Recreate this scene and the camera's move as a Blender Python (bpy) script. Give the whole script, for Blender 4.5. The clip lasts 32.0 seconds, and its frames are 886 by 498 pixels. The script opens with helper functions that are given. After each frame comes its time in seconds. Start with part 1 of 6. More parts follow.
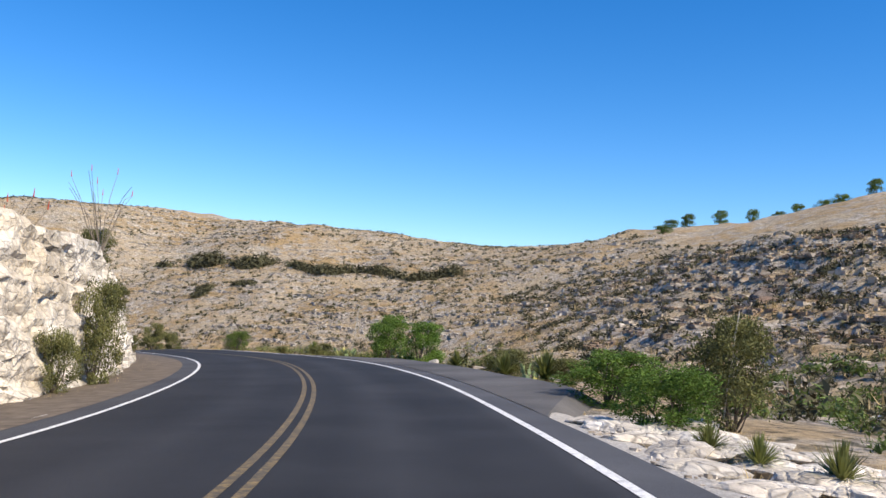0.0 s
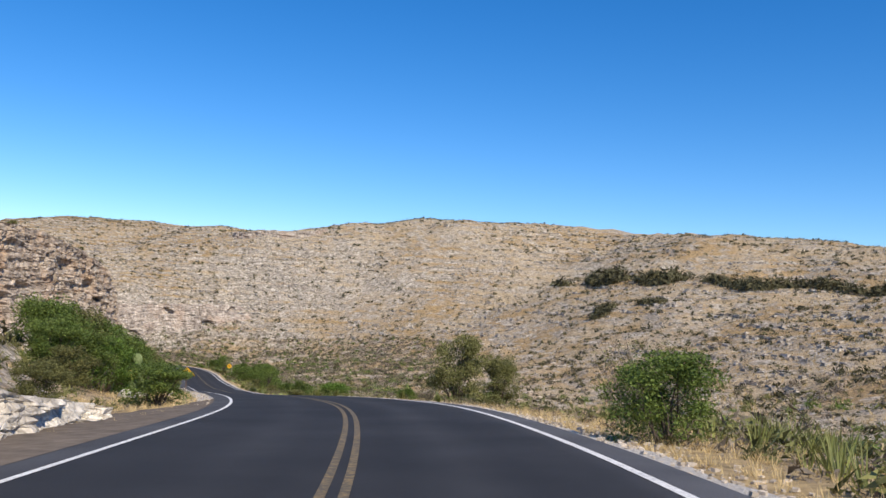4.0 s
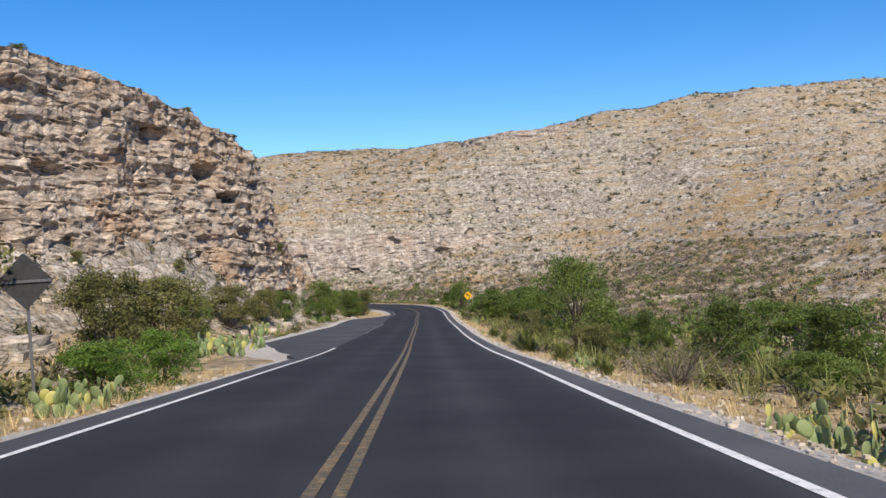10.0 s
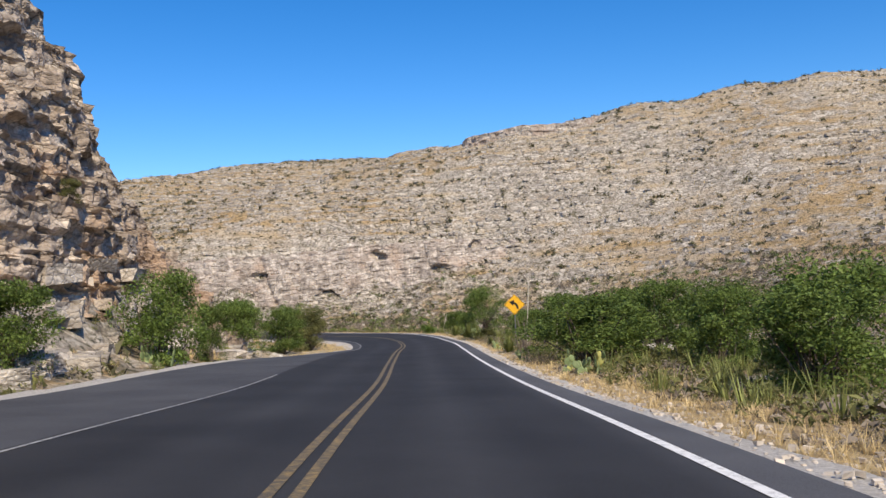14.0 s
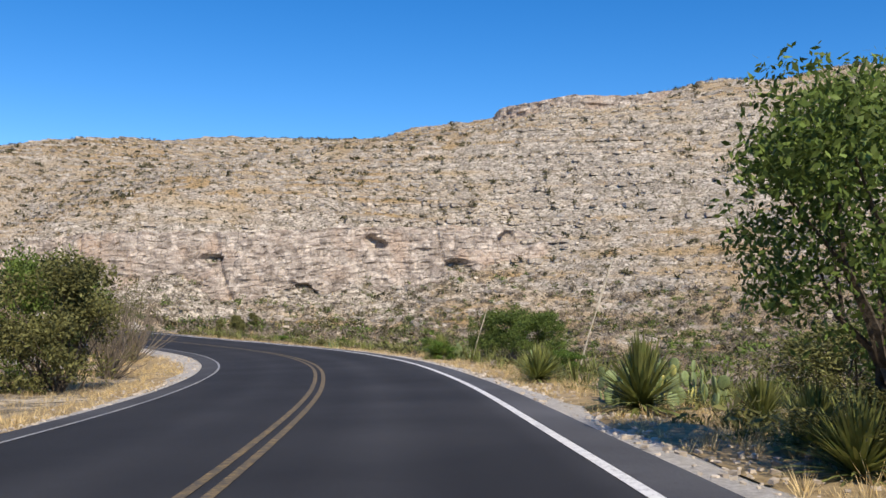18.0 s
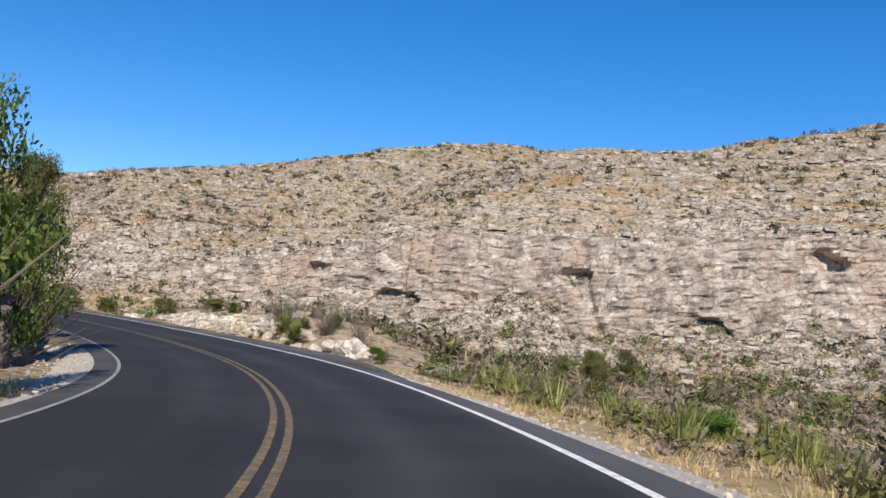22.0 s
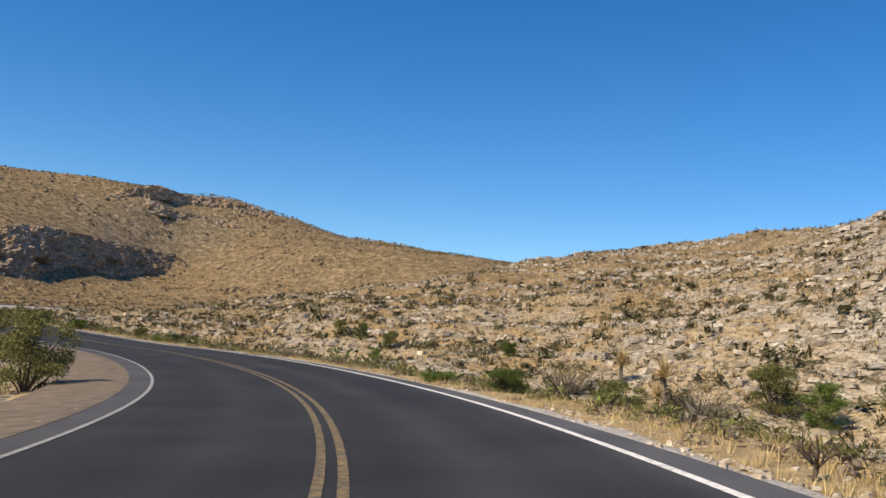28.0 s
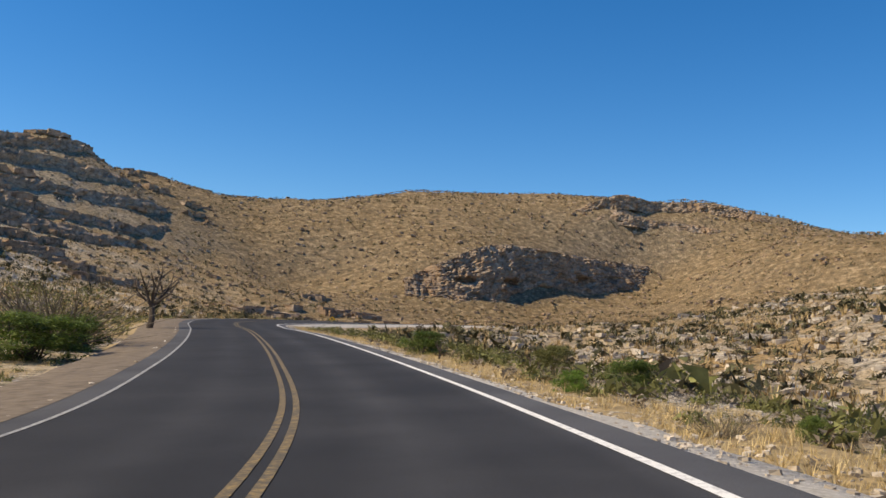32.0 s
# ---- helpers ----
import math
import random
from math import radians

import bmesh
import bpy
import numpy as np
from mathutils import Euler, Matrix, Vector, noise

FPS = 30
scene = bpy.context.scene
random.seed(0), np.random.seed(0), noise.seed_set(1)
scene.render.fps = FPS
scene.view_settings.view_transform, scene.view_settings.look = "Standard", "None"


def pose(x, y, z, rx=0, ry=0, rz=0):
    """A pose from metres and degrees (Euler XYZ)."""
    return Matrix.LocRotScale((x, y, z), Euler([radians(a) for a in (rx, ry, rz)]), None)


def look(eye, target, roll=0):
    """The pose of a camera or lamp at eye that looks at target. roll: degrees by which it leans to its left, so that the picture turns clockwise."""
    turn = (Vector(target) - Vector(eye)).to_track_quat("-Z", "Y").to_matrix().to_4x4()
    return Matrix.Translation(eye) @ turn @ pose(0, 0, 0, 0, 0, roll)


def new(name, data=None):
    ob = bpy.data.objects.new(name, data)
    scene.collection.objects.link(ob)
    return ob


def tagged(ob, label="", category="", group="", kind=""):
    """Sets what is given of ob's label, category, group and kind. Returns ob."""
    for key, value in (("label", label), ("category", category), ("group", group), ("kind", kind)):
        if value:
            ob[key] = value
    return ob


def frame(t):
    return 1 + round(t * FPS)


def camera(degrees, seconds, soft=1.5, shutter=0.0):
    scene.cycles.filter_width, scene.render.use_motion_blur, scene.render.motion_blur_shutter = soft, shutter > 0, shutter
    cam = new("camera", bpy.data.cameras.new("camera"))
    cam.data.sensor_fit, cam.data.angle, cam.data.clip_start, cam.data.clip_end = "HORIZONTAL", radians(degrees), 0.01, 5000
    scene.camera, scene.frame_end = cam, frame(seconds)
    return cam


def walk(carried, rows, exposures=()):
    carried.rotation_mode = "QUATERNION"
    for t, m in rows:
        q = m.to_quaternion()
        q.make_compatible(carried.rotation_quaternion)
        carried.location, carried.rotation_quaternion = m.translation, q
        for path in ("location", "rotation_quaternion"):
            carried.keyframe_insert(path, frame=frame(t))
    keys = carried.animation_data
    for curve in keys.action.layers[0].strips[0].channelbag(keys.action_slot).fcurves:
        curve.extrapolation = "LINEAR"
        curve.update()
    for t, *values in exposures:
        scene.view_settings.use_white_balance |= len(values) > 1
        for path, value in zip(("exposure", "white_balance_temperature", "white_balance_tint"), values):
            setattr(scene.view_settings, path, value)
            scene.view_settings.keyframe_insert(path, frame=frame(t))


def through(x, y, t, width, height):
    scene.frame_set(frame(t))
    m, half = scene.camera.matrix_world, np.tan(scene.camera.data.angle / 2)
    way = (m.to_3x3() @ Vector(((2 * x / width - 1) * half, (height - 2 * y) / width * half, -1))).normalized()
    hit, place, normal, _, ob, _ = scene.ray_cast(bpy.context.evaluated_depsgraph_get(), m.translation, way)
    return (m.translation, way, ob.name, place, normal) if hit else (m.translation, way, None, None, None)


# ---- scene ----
cam = camera(51.97, 32.0, soft=1.5)
SUN_TO = Vector((0.86, -0.51, 0.0)).normalized()
SUN_UP = radians(46)
PATH = [
    (0, (-0.53, -0.34, 1.45), (-0.495, 9.641, 2.065), 3.32),
    (0.5, (-0.58, 5.64, 1.16), (-1.162, 15.590, 1.941), 4.20),
    (1, (-1.00, 11.60, 0.91), (-2.225, 21.492, 1.753), 4.28),
    (1.5, (-1.78, 17.52, 0.70), (-3.659, 27.300, 1.630), 4.45),
    (2, (-3.01, 23.34, 0.50), (-5.446, 32.974, 1.605), 4.08),
    (2.5, (-4.57, 29.03, 0.25), (-7.549, 38.517, 1.309), 3.88),
    (3, (-6.39, 34.59, -0.02), (-9.840, 43.921, 0.980), 3.69),
    (3.5, (-8.41, 40.04, -0.31), (-12.297, 49.212, 0.508), 3.78),
    (4, (-10.68, 45.33, -0.59), (-14.889, 54.373, 0.082), 3.25),
    (4.5, (-13.19, 50.48, -0.91), (-17.728, 59.380, -0.342), 3.13),
    (5, (-15.94, 55.52, -1.28), (-20.834, 64.226, -0.804), 3.33),
    (5.5, (-18.89, 60.43, -1.72), (-24.200, 68.900, -1.338), 3.78),
    (6, (-22.04, 65.25, -2.22), (-27.758, 73.455, -1.952), 3.28),
    (6.5, (-25.42, 69.94, -2.72), (-31.456, 77.915, -2.529), 1.86),
    (7, (-29.06, 74.49, -3.21), (-35.311, 82.290, -3.108), 0.58),
    (7.5, (-32.80, 78.95, -3.73), (-39.227, 86.612, -3.801), 0.04),
    (8, (-36.65, 83.34, -4.30), (-43.149, 90.942, -4.380), -1.10),
    (8.5, (-40.50, 87.72, -4.89), (-46.987, 95.329, -5.126), -1.33),
    (9, (-44.37, 92.07, -5.49), (-50.849, 99.682, -5.695), -2.20),
    (9.5, (-48.27, 96.44, -6.08), (-54.683, 104.117, -6.152), -2.98),
    (10, (-52.16, 100.86, -6.66), (-58.569, 108.543, -6.736), -2.75),
    (10.5, (-56.07, 105.40, -7.23), (-62.412, 113.127, -7.330), -2.28),
    (11, (-60.02, 110.00, -7.77), (-66.403, 117.694, -7.829), -3.15),
    (11.5, (-64.04, 114.66, -8.31), (-70.471, 122.318, -8.187), -2.59),
    (12, (-68.16, 119.33, -8.84), (-74.590, 126.985, -8.671), -2.43),
    (12.5, (-72.34, 124.01, -9.36), (-78.747, 131.678, -9.118), -2.14),
    (13, (-76.49, 128.81, -9.81), (-82.848, 136.515, -9.425), -2.53),
    (13.5, (-80.72, 133.65, -10.24), (-87.008, 141.411, -9.924), -3.27),
    (14, (-84.95, 138.54, -10.68), (-91.284, 146.270, -10.371), -2.71),
    (14.5, (-89.17, 143.43, -11.10), (-95.520, 151.151, -10.785), -2.37),
    (15, (-93.34, 148.28, -11.49), (-99.638, 156.047, -11.153), -2.19),
    (15.5, (-97.45, 153.04, -11.85), (-103.630, 160.894, -11.499), -2.20),
    (16, (-101.47, 157.65, -12.16), (-107.682, 165.482, -11.767), -3.20),
    (16.5, (-105.31, 162.19, -12.45), (-111.469, 170.052, -11.998), -1.83),
    (17, (-109.03, 166.61, -12.76), (-115.227, 174.443, -12.288), -1.03),
    (17.5, (-112.70, 170.94, -13.05), (-118.947, 178.738, -12.595), 0.57),
    (18, (-116.40, 175.17, -13.33), (-122.838, 182.810, -12.826), 1.25),
    (18.5, (-120.17, 179.30, -13.59), (-126.738, 186.816, -12.968), 2.17),
    (19, (-124.04, 183.32, -13.85), (-130.807, 190.654, -13.209), 3.66),
    (19.5, (-128.02, 187.21, -14.10), (-135.112, 194.235, -13.418), 4.44),
    (20, (-132.17, 190.89, -14.33), (-139.602, 197.528, -13.544), 4.90),
    (20.5, (-136.46, 194.25, -14.54), (-144.323, 200.390, -13.819), 5.16),
    (21, (-140.85, 197.31, -14.73), (-149.067, 202.957, -13.923), 5.86),
    (21.5, (-145.36, 199.97, -14.94), (-154.000, 204.934, -14.122), 5.48),
    (22, (-149.92, 202.29, -15.12), (-158.907, 206.594, -14.297), 5.54),
    (22.5, (-154.54, 204.27, -15.32), (-163.834, 207.880, -14.597), 5.50),
    (23, (-159.20, 205.86, -15.45), (-168.713, 208.851, -14.666), 4.33),
    (23.5, (-163.89, 207.08, -15.56), (-173.578, 209.338, -14.514), 5.50),
    (24, (-168.60, 207.92, -15.61), (-178.440, 209.406, -14.595), 5.26),
    (24.5, (-173.30, 208.40, -15.60), (-183.216, 209.066, -14.532), 5.93),
    (25, (-177.99, 208.59, -15.65), (-187.915, 208.457, -14.457), 5.52),
    (25.5, (-182.71, 208.39, -15.66), (-192.623, 207.765, -14.475), 4.01),
    (26, (-187.51, 207.84, -15.65), (-197.374, 206.625, -14.495), 3.48),
    (26.5, (-192.38, 206.99, -15.61), (-202.155, 205.178, -14.483), 3.34),
    (27, (-197.28, 205.84, -15.57), (-206.933, 203.469, -14.440), 3.62),
    (27.5, (-202.18, 204.37, -15.54), (-211.677, 201.449, -14.389), 4.35),
    (28, (-207.02, 202.58, -15.53), (-216.281, 198.980, -14.366), 4.25),
    (28.5, (-211.78, 200.53, -15.50), (-220.750, 196.278, -14.288), 4.10),
    (29, (-216.33, 198.10, -15.48), (-225.027, 193.293, -14.322), 4.27),
    (29.5, (-220.70, 195.43, -15.44), (-229.105, 190.124, -14.343), 4.57),
    (30, (-224.87, 192.50, -15.41), (-232.824, 186.537, -14.315), 4.57),
    (30.5, (-228.81, 189.28, -15.38), (-236.425, 182.870, -14.390), 3.80),
    (31, (-232.63, 185.93, -15.34), (-239.841, 179.064, -14.366), 3.72),
    (31.5, (-236.18, 182.30, -15.32), (-242.956, 174.998, -14.419), 3.38),
    (32, (-239.42, 178.44, -15.30), (-245.733, 170.753, -14.239), 2.77),
]

U = 1.2                                                            # metres in one unit of the plan below
walk(cam, [(t, look(Vector(eye) * U, Vector(target) * U, roll)) for t, eye, target, roll in PATH],
     exposures=[(0, 0.3, 6500, 10), (1, 0.25, 6500, 10), (2.5, 0.08, 6500, 10), (23, 0.08, 6500, 10), (25.5, 0.18, 6900, 9), (28, 0.13, 7400, 8), (32, 0.1, 7500, 8)])

# ---------------------------------------------------------------- sky and sun
world = bpy.data.worlds.new("sky")
scene.world = world
world.use_nodes = True
_nt = world.node_tree
_sky = _nt.nodes.new("ShaderNodeTexSky")
_sky.sky_type = "NISHITA"
_sky.sun_disc = False
_sky.sun_elevation = SUN_UP
_sky.sun_rotation = math.atan2(SUN_TO.x, SUN_TO.y)
_sky.altitude = 1500
_sky.air_density, _sky.dust_density, _sky.ozone_density = 1.0, 0.2, 4.0
_bg = _nt.nodes["Background"]
_bg.inputs["Strength"].default_value = 0.15
_sat = _nt.nodes.new("ShaderNodeHueSaturation")
_sat.inputs["Hue"].default_value = 0.505
_sat.inputs["Saturation"].default_value = 1.34
_nt.links.new(_sky.outputs["Color"], _sat.inputs["Color"])
_nt.links.new(_sat.outputs["Color"], _bg.inputs["Color"])
_sl = bpy.data.lights.new("sun", "SUN")
_sl.energy, _sl.angle, _sl.color = 5.0, radians(0.53), (1.0, 0.87, 0.68)
_so = new("sun", _sl)
_d = Vector((SUN_TO.x * math.cos(SUN_UP), SUN_TO.y * math.cos(SUN_UP), math.sin(SUN_UP)))
_so.matrix_world = look(_d * 200, (0, 0, 0))
# ---------------------------------------------------------------- materials
def material(name, rough=0.9, metal=0.0, gloss=0.3):
    m = bpy.data.materials.new(name)
    m.use_nodes = True
    b = m.node_tree.nodes["Principled BSDF"]
    b.inputs["Roughness"].default_value = rough
    b.inputs["Metallic"].default_value = metal
    b.inputs["Specular IOR Level"].default_value = gloss
    return m, m.node_tree, b


def node(nt, kind, **values):
    n = nt.nodes.new(kind)
    for key, v in values.items():
        n.inputs[key.replace("_", " ")].default_value = v
    return n


def noise_of(nt, coord, scale, detail=4, rough=0.55, stretch=None):
    if stretch:
        mp = nt.nodes.new("ShaderNodeMapping")
        mp.inputs["Scale"].default_value = stretch
        nt.links.new(coord, mp.inputs["Vector"])
        coord = mp.outputs["Vector"]
    n = node(nt, "ShaderNodeTexNoise", Scale=scale, Detail=detail, Roughness=rough)
    nt.links.new(coord, n.inputs["Vector"])
    return n.outputs["Fac"]


def ramp(nt, fac, stops):
    r = nt.nodes.new("ShaderNodeValToRGB")
    e = r.color_ramp.elements
    while len(e) < len(stops):
        e.new(0.5)
    for k, (p, c) in zip(e, stops):
        k.position, k.color = p, (*c, 1) if len(c) == 3 else c
    nt.links.new(fac, r.inputs["Fac"])
    return r.outputs["Color"]


def mix(nt, fac, a, b, mode="MIX"):
    n = nt.nodes.new("ShaderNodeMix")
    n.data_type, n.blend_type = "RGBA", mode
    for sock, v in ((n.inputs[0], fac), (n.inputs[6], a), (n.inputs[7], b)):
        if isinstance(v, (int, float)):
            sock.default_value = v
        elif isinstance(v, tuple):
            sock.default_value = (*v, 1)
        else:
            nt.links.new(v, sock)
    return n.outputs[2]


def bump(nt, bsdf, fac, strength, distance):
    n = node(nt, "ShaderNodeBump", Strength=strength, Distance=distance)
    nt.links.new(fac, n.inputs["Height"])
    nt.links.new(n.outputs["Normal"], bsdf.inputs["Normal"])


def grey(v):
    return (v, v, v)


def place_coord(nt):
    return nt.nodes.new("ShaderNodeTexCoord").outputs["Object"]


def beds(nt, p, size, flat, warp=0.9):
    """Bedded rock: distance to the joints between flat blocks, and a tone for each block."""
    w = node(nt, "ShaderNodeTexNoise", Scale=0.8 / size, Detail=3.0)
    nt.links.new(p, w.inputs["Vector"])
    sh = nt.nodes.new("ShaderNodeVectorMath")
    sh.operation = "MULTIPLY_ADD"
    nt.links.new(w.outputs["Color"], sh.inputs[0])
    sh.inputs[1].default_value = (warp * size * 2, warp * size * 2, warp * size * 2 / flat)
    nt.links.new(p, sh.inputs[2])
    mp = nt.nodes.new("ShaderNodeMapping")
    mp.inputs["Scale"].default_value = (1 / size, 1 / size, flat / size)
    nt.links.new(sh.outputs[0], mp.inputs["Vector"])
    e = nt.nodes.new("ShaderNodeTexVoronoi")
    e.feature = "DISTANCE_TO_EDGE"
    c = nt.nodes.new("ShaderNodeTexVoronoi")
    for v in (e, c):
        v.inputs["Scale"].default_value = 1.0
        nt.links.new(mp.outputs[0], v.inputs["Vector"])
    g = nt.nodes.new("ShaderNodeSeparateColor")
    nt.links.new(c.outputs["Color"], g.inputs[0])
    return e.outputs["Distance"], g.outputs[0]


def bed_relief(nt, b, edge, p, amount, fine, distance):
    """Blocks standing proud of their joints, with a fine rough skin."""
    k = ramp(nt, edge, [(0.0, grey(0)), (0.14, grey(0.8)), (0.4, grey(1))])
    h = mix(nt, amount, k, noise_of(nt, p, fine, 9, 0.72, (1, 1, 2)))
    bump(nt, b, h, 0.8, distance)


def land_material():
    m, nt, b = material("stony_ground", 0.95)
    co = nt.nodes.new("ShaderNodeNewGeometry")
    p = co.outputs["Position"]
    soil = ramp(nt, noise_of(nt, p, 0.5, 6), [(0.3, (0.38, 0.285, 0.175)), (0.5, (0.49, 0.395, 0.265)), (0.7, (0.58, 0.49, 0.365))])
    grass = ramp(nt, noise_of(nt, p, 1.3, 5), [(0.3, (0.29, 0.19, 0.085)), (0.6, (0.45, 0.315, 0.155))])
    edge, tone = beds(nt, p, 2.0, 2.6)
    stone = ramp(nt, noise_of(nt, p, 1.1, 8, 0.7, (1, 1, 3)), [(0.3, (0.30, 0.255, 0.21)), (0.48, (0.50, 0.445, 0.37)), (0.66, (0.64, 0.60, 0.53))])
    stone = mix(nt, 1.0, stone, ramp(nt, tone, [(0.0, grey(0.68)), (1.0, grey(1.2))]), "MULTIPLY")
    stone = mix(nt, ramp(nt, edge, [(0.01, grey(0.6)), (0.08, grey(0))]), stone, (0.10, 0.085, 0.07))
    sep = nt.nodes.new("ShaderNodeSeparateXYZ")
    nt.links.new(p, sep.inputs[0])
    west = ramp(nt, node_map(nt, sep.outputs["X"], -450, -330), [(0.0, grey(0.85)), (1.0, grey(0.08))])
    gold = mix(nt, 1.0, ramp(nt, noise_of(nt, p, 0.035, 4, 0.6), [(0.44, grey(0)), (0.58, grey(0.85))]), west, "ADD")
    c = mix(nt, gold, soil, grass)
    rocky = ramp(nt, noise_of(nt, p, 0.16, 7, 0.68, (1, 1, 2.5)), [(0.47, grey(0)), (0.57, grey(1))])
    rocky = mix(nt, 1.0, rocky, west, "SUBTRACT")
    up = nt.nodes.new("ShaderNodeSeparateXYZ")
    nt.links.new(co.outputs["Normal"], up.inputs[0])
    c = mix(nt, rocky, c, stone)
    c = mix(nt, ramp(nt, up.outputs["Z"], [(0.76, grey(1)), (0.9, grey(0))]), c, stone)
    # brown dry grass of the western hills, darkened further to stand for their shade
    shaded_tawny = ramp(nt, noise_of(nt, p, 0.4, 6, 0.7), [(0.36, (0.06, 0.044, 0.026)), (0.5, (0.20, 0.136, 0.07)), (0.64, (0.40, 0.30, 0.18))])
    c = mix(nt, west, c, shaded_tawny)
    c = mix(nt, ramp(nt, noise_of(nt, p, 0.55, 4, 0.62), [(0.56, grey(0)), (0.63, grey(0.7))]), c, (0.15, 0.125, 0.075))
    c = mix(nt, ramp(nt, noise_of(nt, p, 1.9, 3, 0.6), [(0.57, grey(0)), (0.62, grey(0.85))]), c, (0.075, 0.07, 0.042))
    c = mix(nt, 1.0, c, ramp(nt, noise_of(nt, p, 3.2, 7, 0.8), [(0.32, grey(0.4)), (0.5, grey(1.0)), (0.64, grey(1.4))]), "MULTIPLY")
    nt.links.new(c, b.inputs["Base Color"])
    bed_relief(nt, b, edge, p, 0.65, 2.5, 0.5)
    return m


def node_map(nt, value, lo, hi):
    n = node(nt, "ShaderNodeMapRange")
    n.inputs["From Min"].default_value, n.inputs["From Max"].default_value = lo, hi
    nt.links.new(value, n.inputs["Value"])
    return n.outputs["Result"]


def rock_material(name, low, mid, high, stain, size=1.6, flat=2.2, stained=0.5):
    m, nt, b = material(name, 0.92)
    p = nt.nodes.new("ShaderNodeNewGeometry").outputs["Position"]
    edge, tone = beds(nt, p, size, flat)
    edge2, tone2 = beds(nt, p, size * 0.36, flat * 0.8)
    c = ramp(nt, noise_of(nt, p, 0.8 / size, 8, 0.68, (1, 1, 2.2)), [(0.3, low), (0.47, mid), (0.64, high)])
    c = mix(nt, 1.0, c, ramp(nt, tone, [(0.0, grey(0.74)), (1.0, grey(1.16))]), "MULTIPLY")
    c = mix(nt, 1.0, c, ramp(nt, tone2, [(0.0, grey(0.85)), (1.0, grey(1.1))]), "MULTIPLY")
    c = mix(nt, ramp(nt, noise_of(nt, p, 0.13, 5), [(stained, grey(0)), (stained + 0.12, grey(0.7))]), c, stain)
    c = mix(nt, ramp(nt, noise_of(nt, p, 0.3, 6, 0.6, (2.2, 2.2, 0.4)), [(0.56, grey(0)), (0.68, grey(0.55))]), c, tuple(0.6 * v for v in low))
    crack = mix(nt, 1.0, ramp(nt, edge, [(0.01, grey(0.7)), (0.07, grey(0))]), ramp(nt, noise_of(nt, p, 0.5, 3), [(0.42, grey(0.15)), (0.58, grey(1))]), "MULTIPLY")
    c = mix(nt, crack, c, tuple(0.35 * v for v in low))
    c = mix(nt, ramp(nt, edge2, [(0.01, grey(0.3)), (0.06, grey(0))]), c, tuple(0.5 * v for v in low))
    c = mix(nt, 1.0, c, ramp(nt, noise_of(nt, p, 5, 7, 0.75), [(0.25, grey(0.68)), (0.6, grey(1.12))]), "MULTIPLY")
    nt.links.new(c, b.inputs["Base Color"])
    bed_relief(nt, b, edge2, p, 0.55, 3.0, 0.09 * size)
    return m


def plain_material(name, dark, light, scale=6.0, rough=0.85, gloss=0.3, metal=0.0, relief=0.0, island=0.0, through=0.0):
    """A colour between two tones by noise; island: share of variation from piece to piece."""
    m, nt, b = material(name, rough, metal, gloss)
    p = nt.nodes.new("ShaderNodeNewGeometry")
    c = ramp(nt, noise_of(nt, p.outputs["Position"], scale, 5, 0.65), [(0.3, dark), (0.7, light)])
    if island:
        r = ramp(nt, p.outputs["Random Per Island"], [(0.0, grey(1 - island)), (1.0, grey(1 + island))])
        c = mix(nt, 1.0, c, r, "MULTIPLY")
        info = nt.nodes.new("ShaderNodeObjectInfo")
        c = mix(nt, 1.0, c, ramp(nt, info.outputs["Random"], [(0.0, grey(0.8)), (1.0, grey(1.2))]), "MULTIPLY")
    nt.links.new(c, b.inputs["Base Color"])
    if relief:
        bump(nt, b, noise_of(nt, p.outputs["Position"], scale * 3, 6, 0.7), relief, 0.05)
    if through:
        t = nt.nodes.new("ShaderNodeBsdfTranslucent")
        nt.links.new(c, t.inputs["Color"])
        s = nt.nodes.new("ShaderNodeMixShader")
        s.inputs[0].default_value = through
        nt.links.new(b.outputs[0], s.inputs[1])
        nt.links.new(t.outputs[0], s.inputs[2])
        nt.links.new(s.outputs[0], nt.nodes["Material Output"].inputs["Surface"])
    return m


def asphalt_material(name, dark, light, tracks):
    m, nt, b = material(name, 0.85, 0.0, 0.22)
    p = nt.nodes.new("ShaderNodeNewGeometry").outputs["Position"]
    c = ramp(nt, noise_of(nt, p, 0.35, 4), [(0.35, dark), (0.7, light)])
    c = mix(nt, 1.0, c, ramp(nt, noise_of(nt, p, 60, 3, 0.8), [(0.3, grey(0.65)), (0.7, grey(1.3))]), "MULTIPLY")
    if tracks:
        uv = nt.nodes.new("ShaderNodeUVMap").outputs["UV"]
        sep = nt.nodes.new("ShaderNodeSeparateXYZ")
        nt.links.new(uv, sep.inputs[0])
        # wheel tracks and pale margins; stops from 0.93 paint the white line's blurred glow
        k = ramp(nt, sep.outputs["X"], [(0.0, grey(2.4)), (0.018, grey(1.05)), (0.2, grey(0.92)), (0.30, grey(1.22)), (0.4, grey(0.93)), (0.5, grey(1.05)),
                                        (0.6, grey(0.93)), (0.70, grey(1.38)), (0.8, grey(0.95)), (0.93, grey(1.1)), (0.975, grey(1.7)), (1.0, grey(3.0))])
        c = mix(nt, 1.0, c, k, "MULTIPLY")
        c = mix(nt, ramp(nt, noise_of(nt, p, 0.9, 5, 0.7), [(0.62, grey(0)), (0.8, grey(0.5))]), c, (0.03, 0.031, 0.034))
    nt.links.new(c, b.inputs["Base Color"])
    bump(nt, b, noise_of(nt, p, 90, 3, 0.8), 0.25, 0.01)
    return m


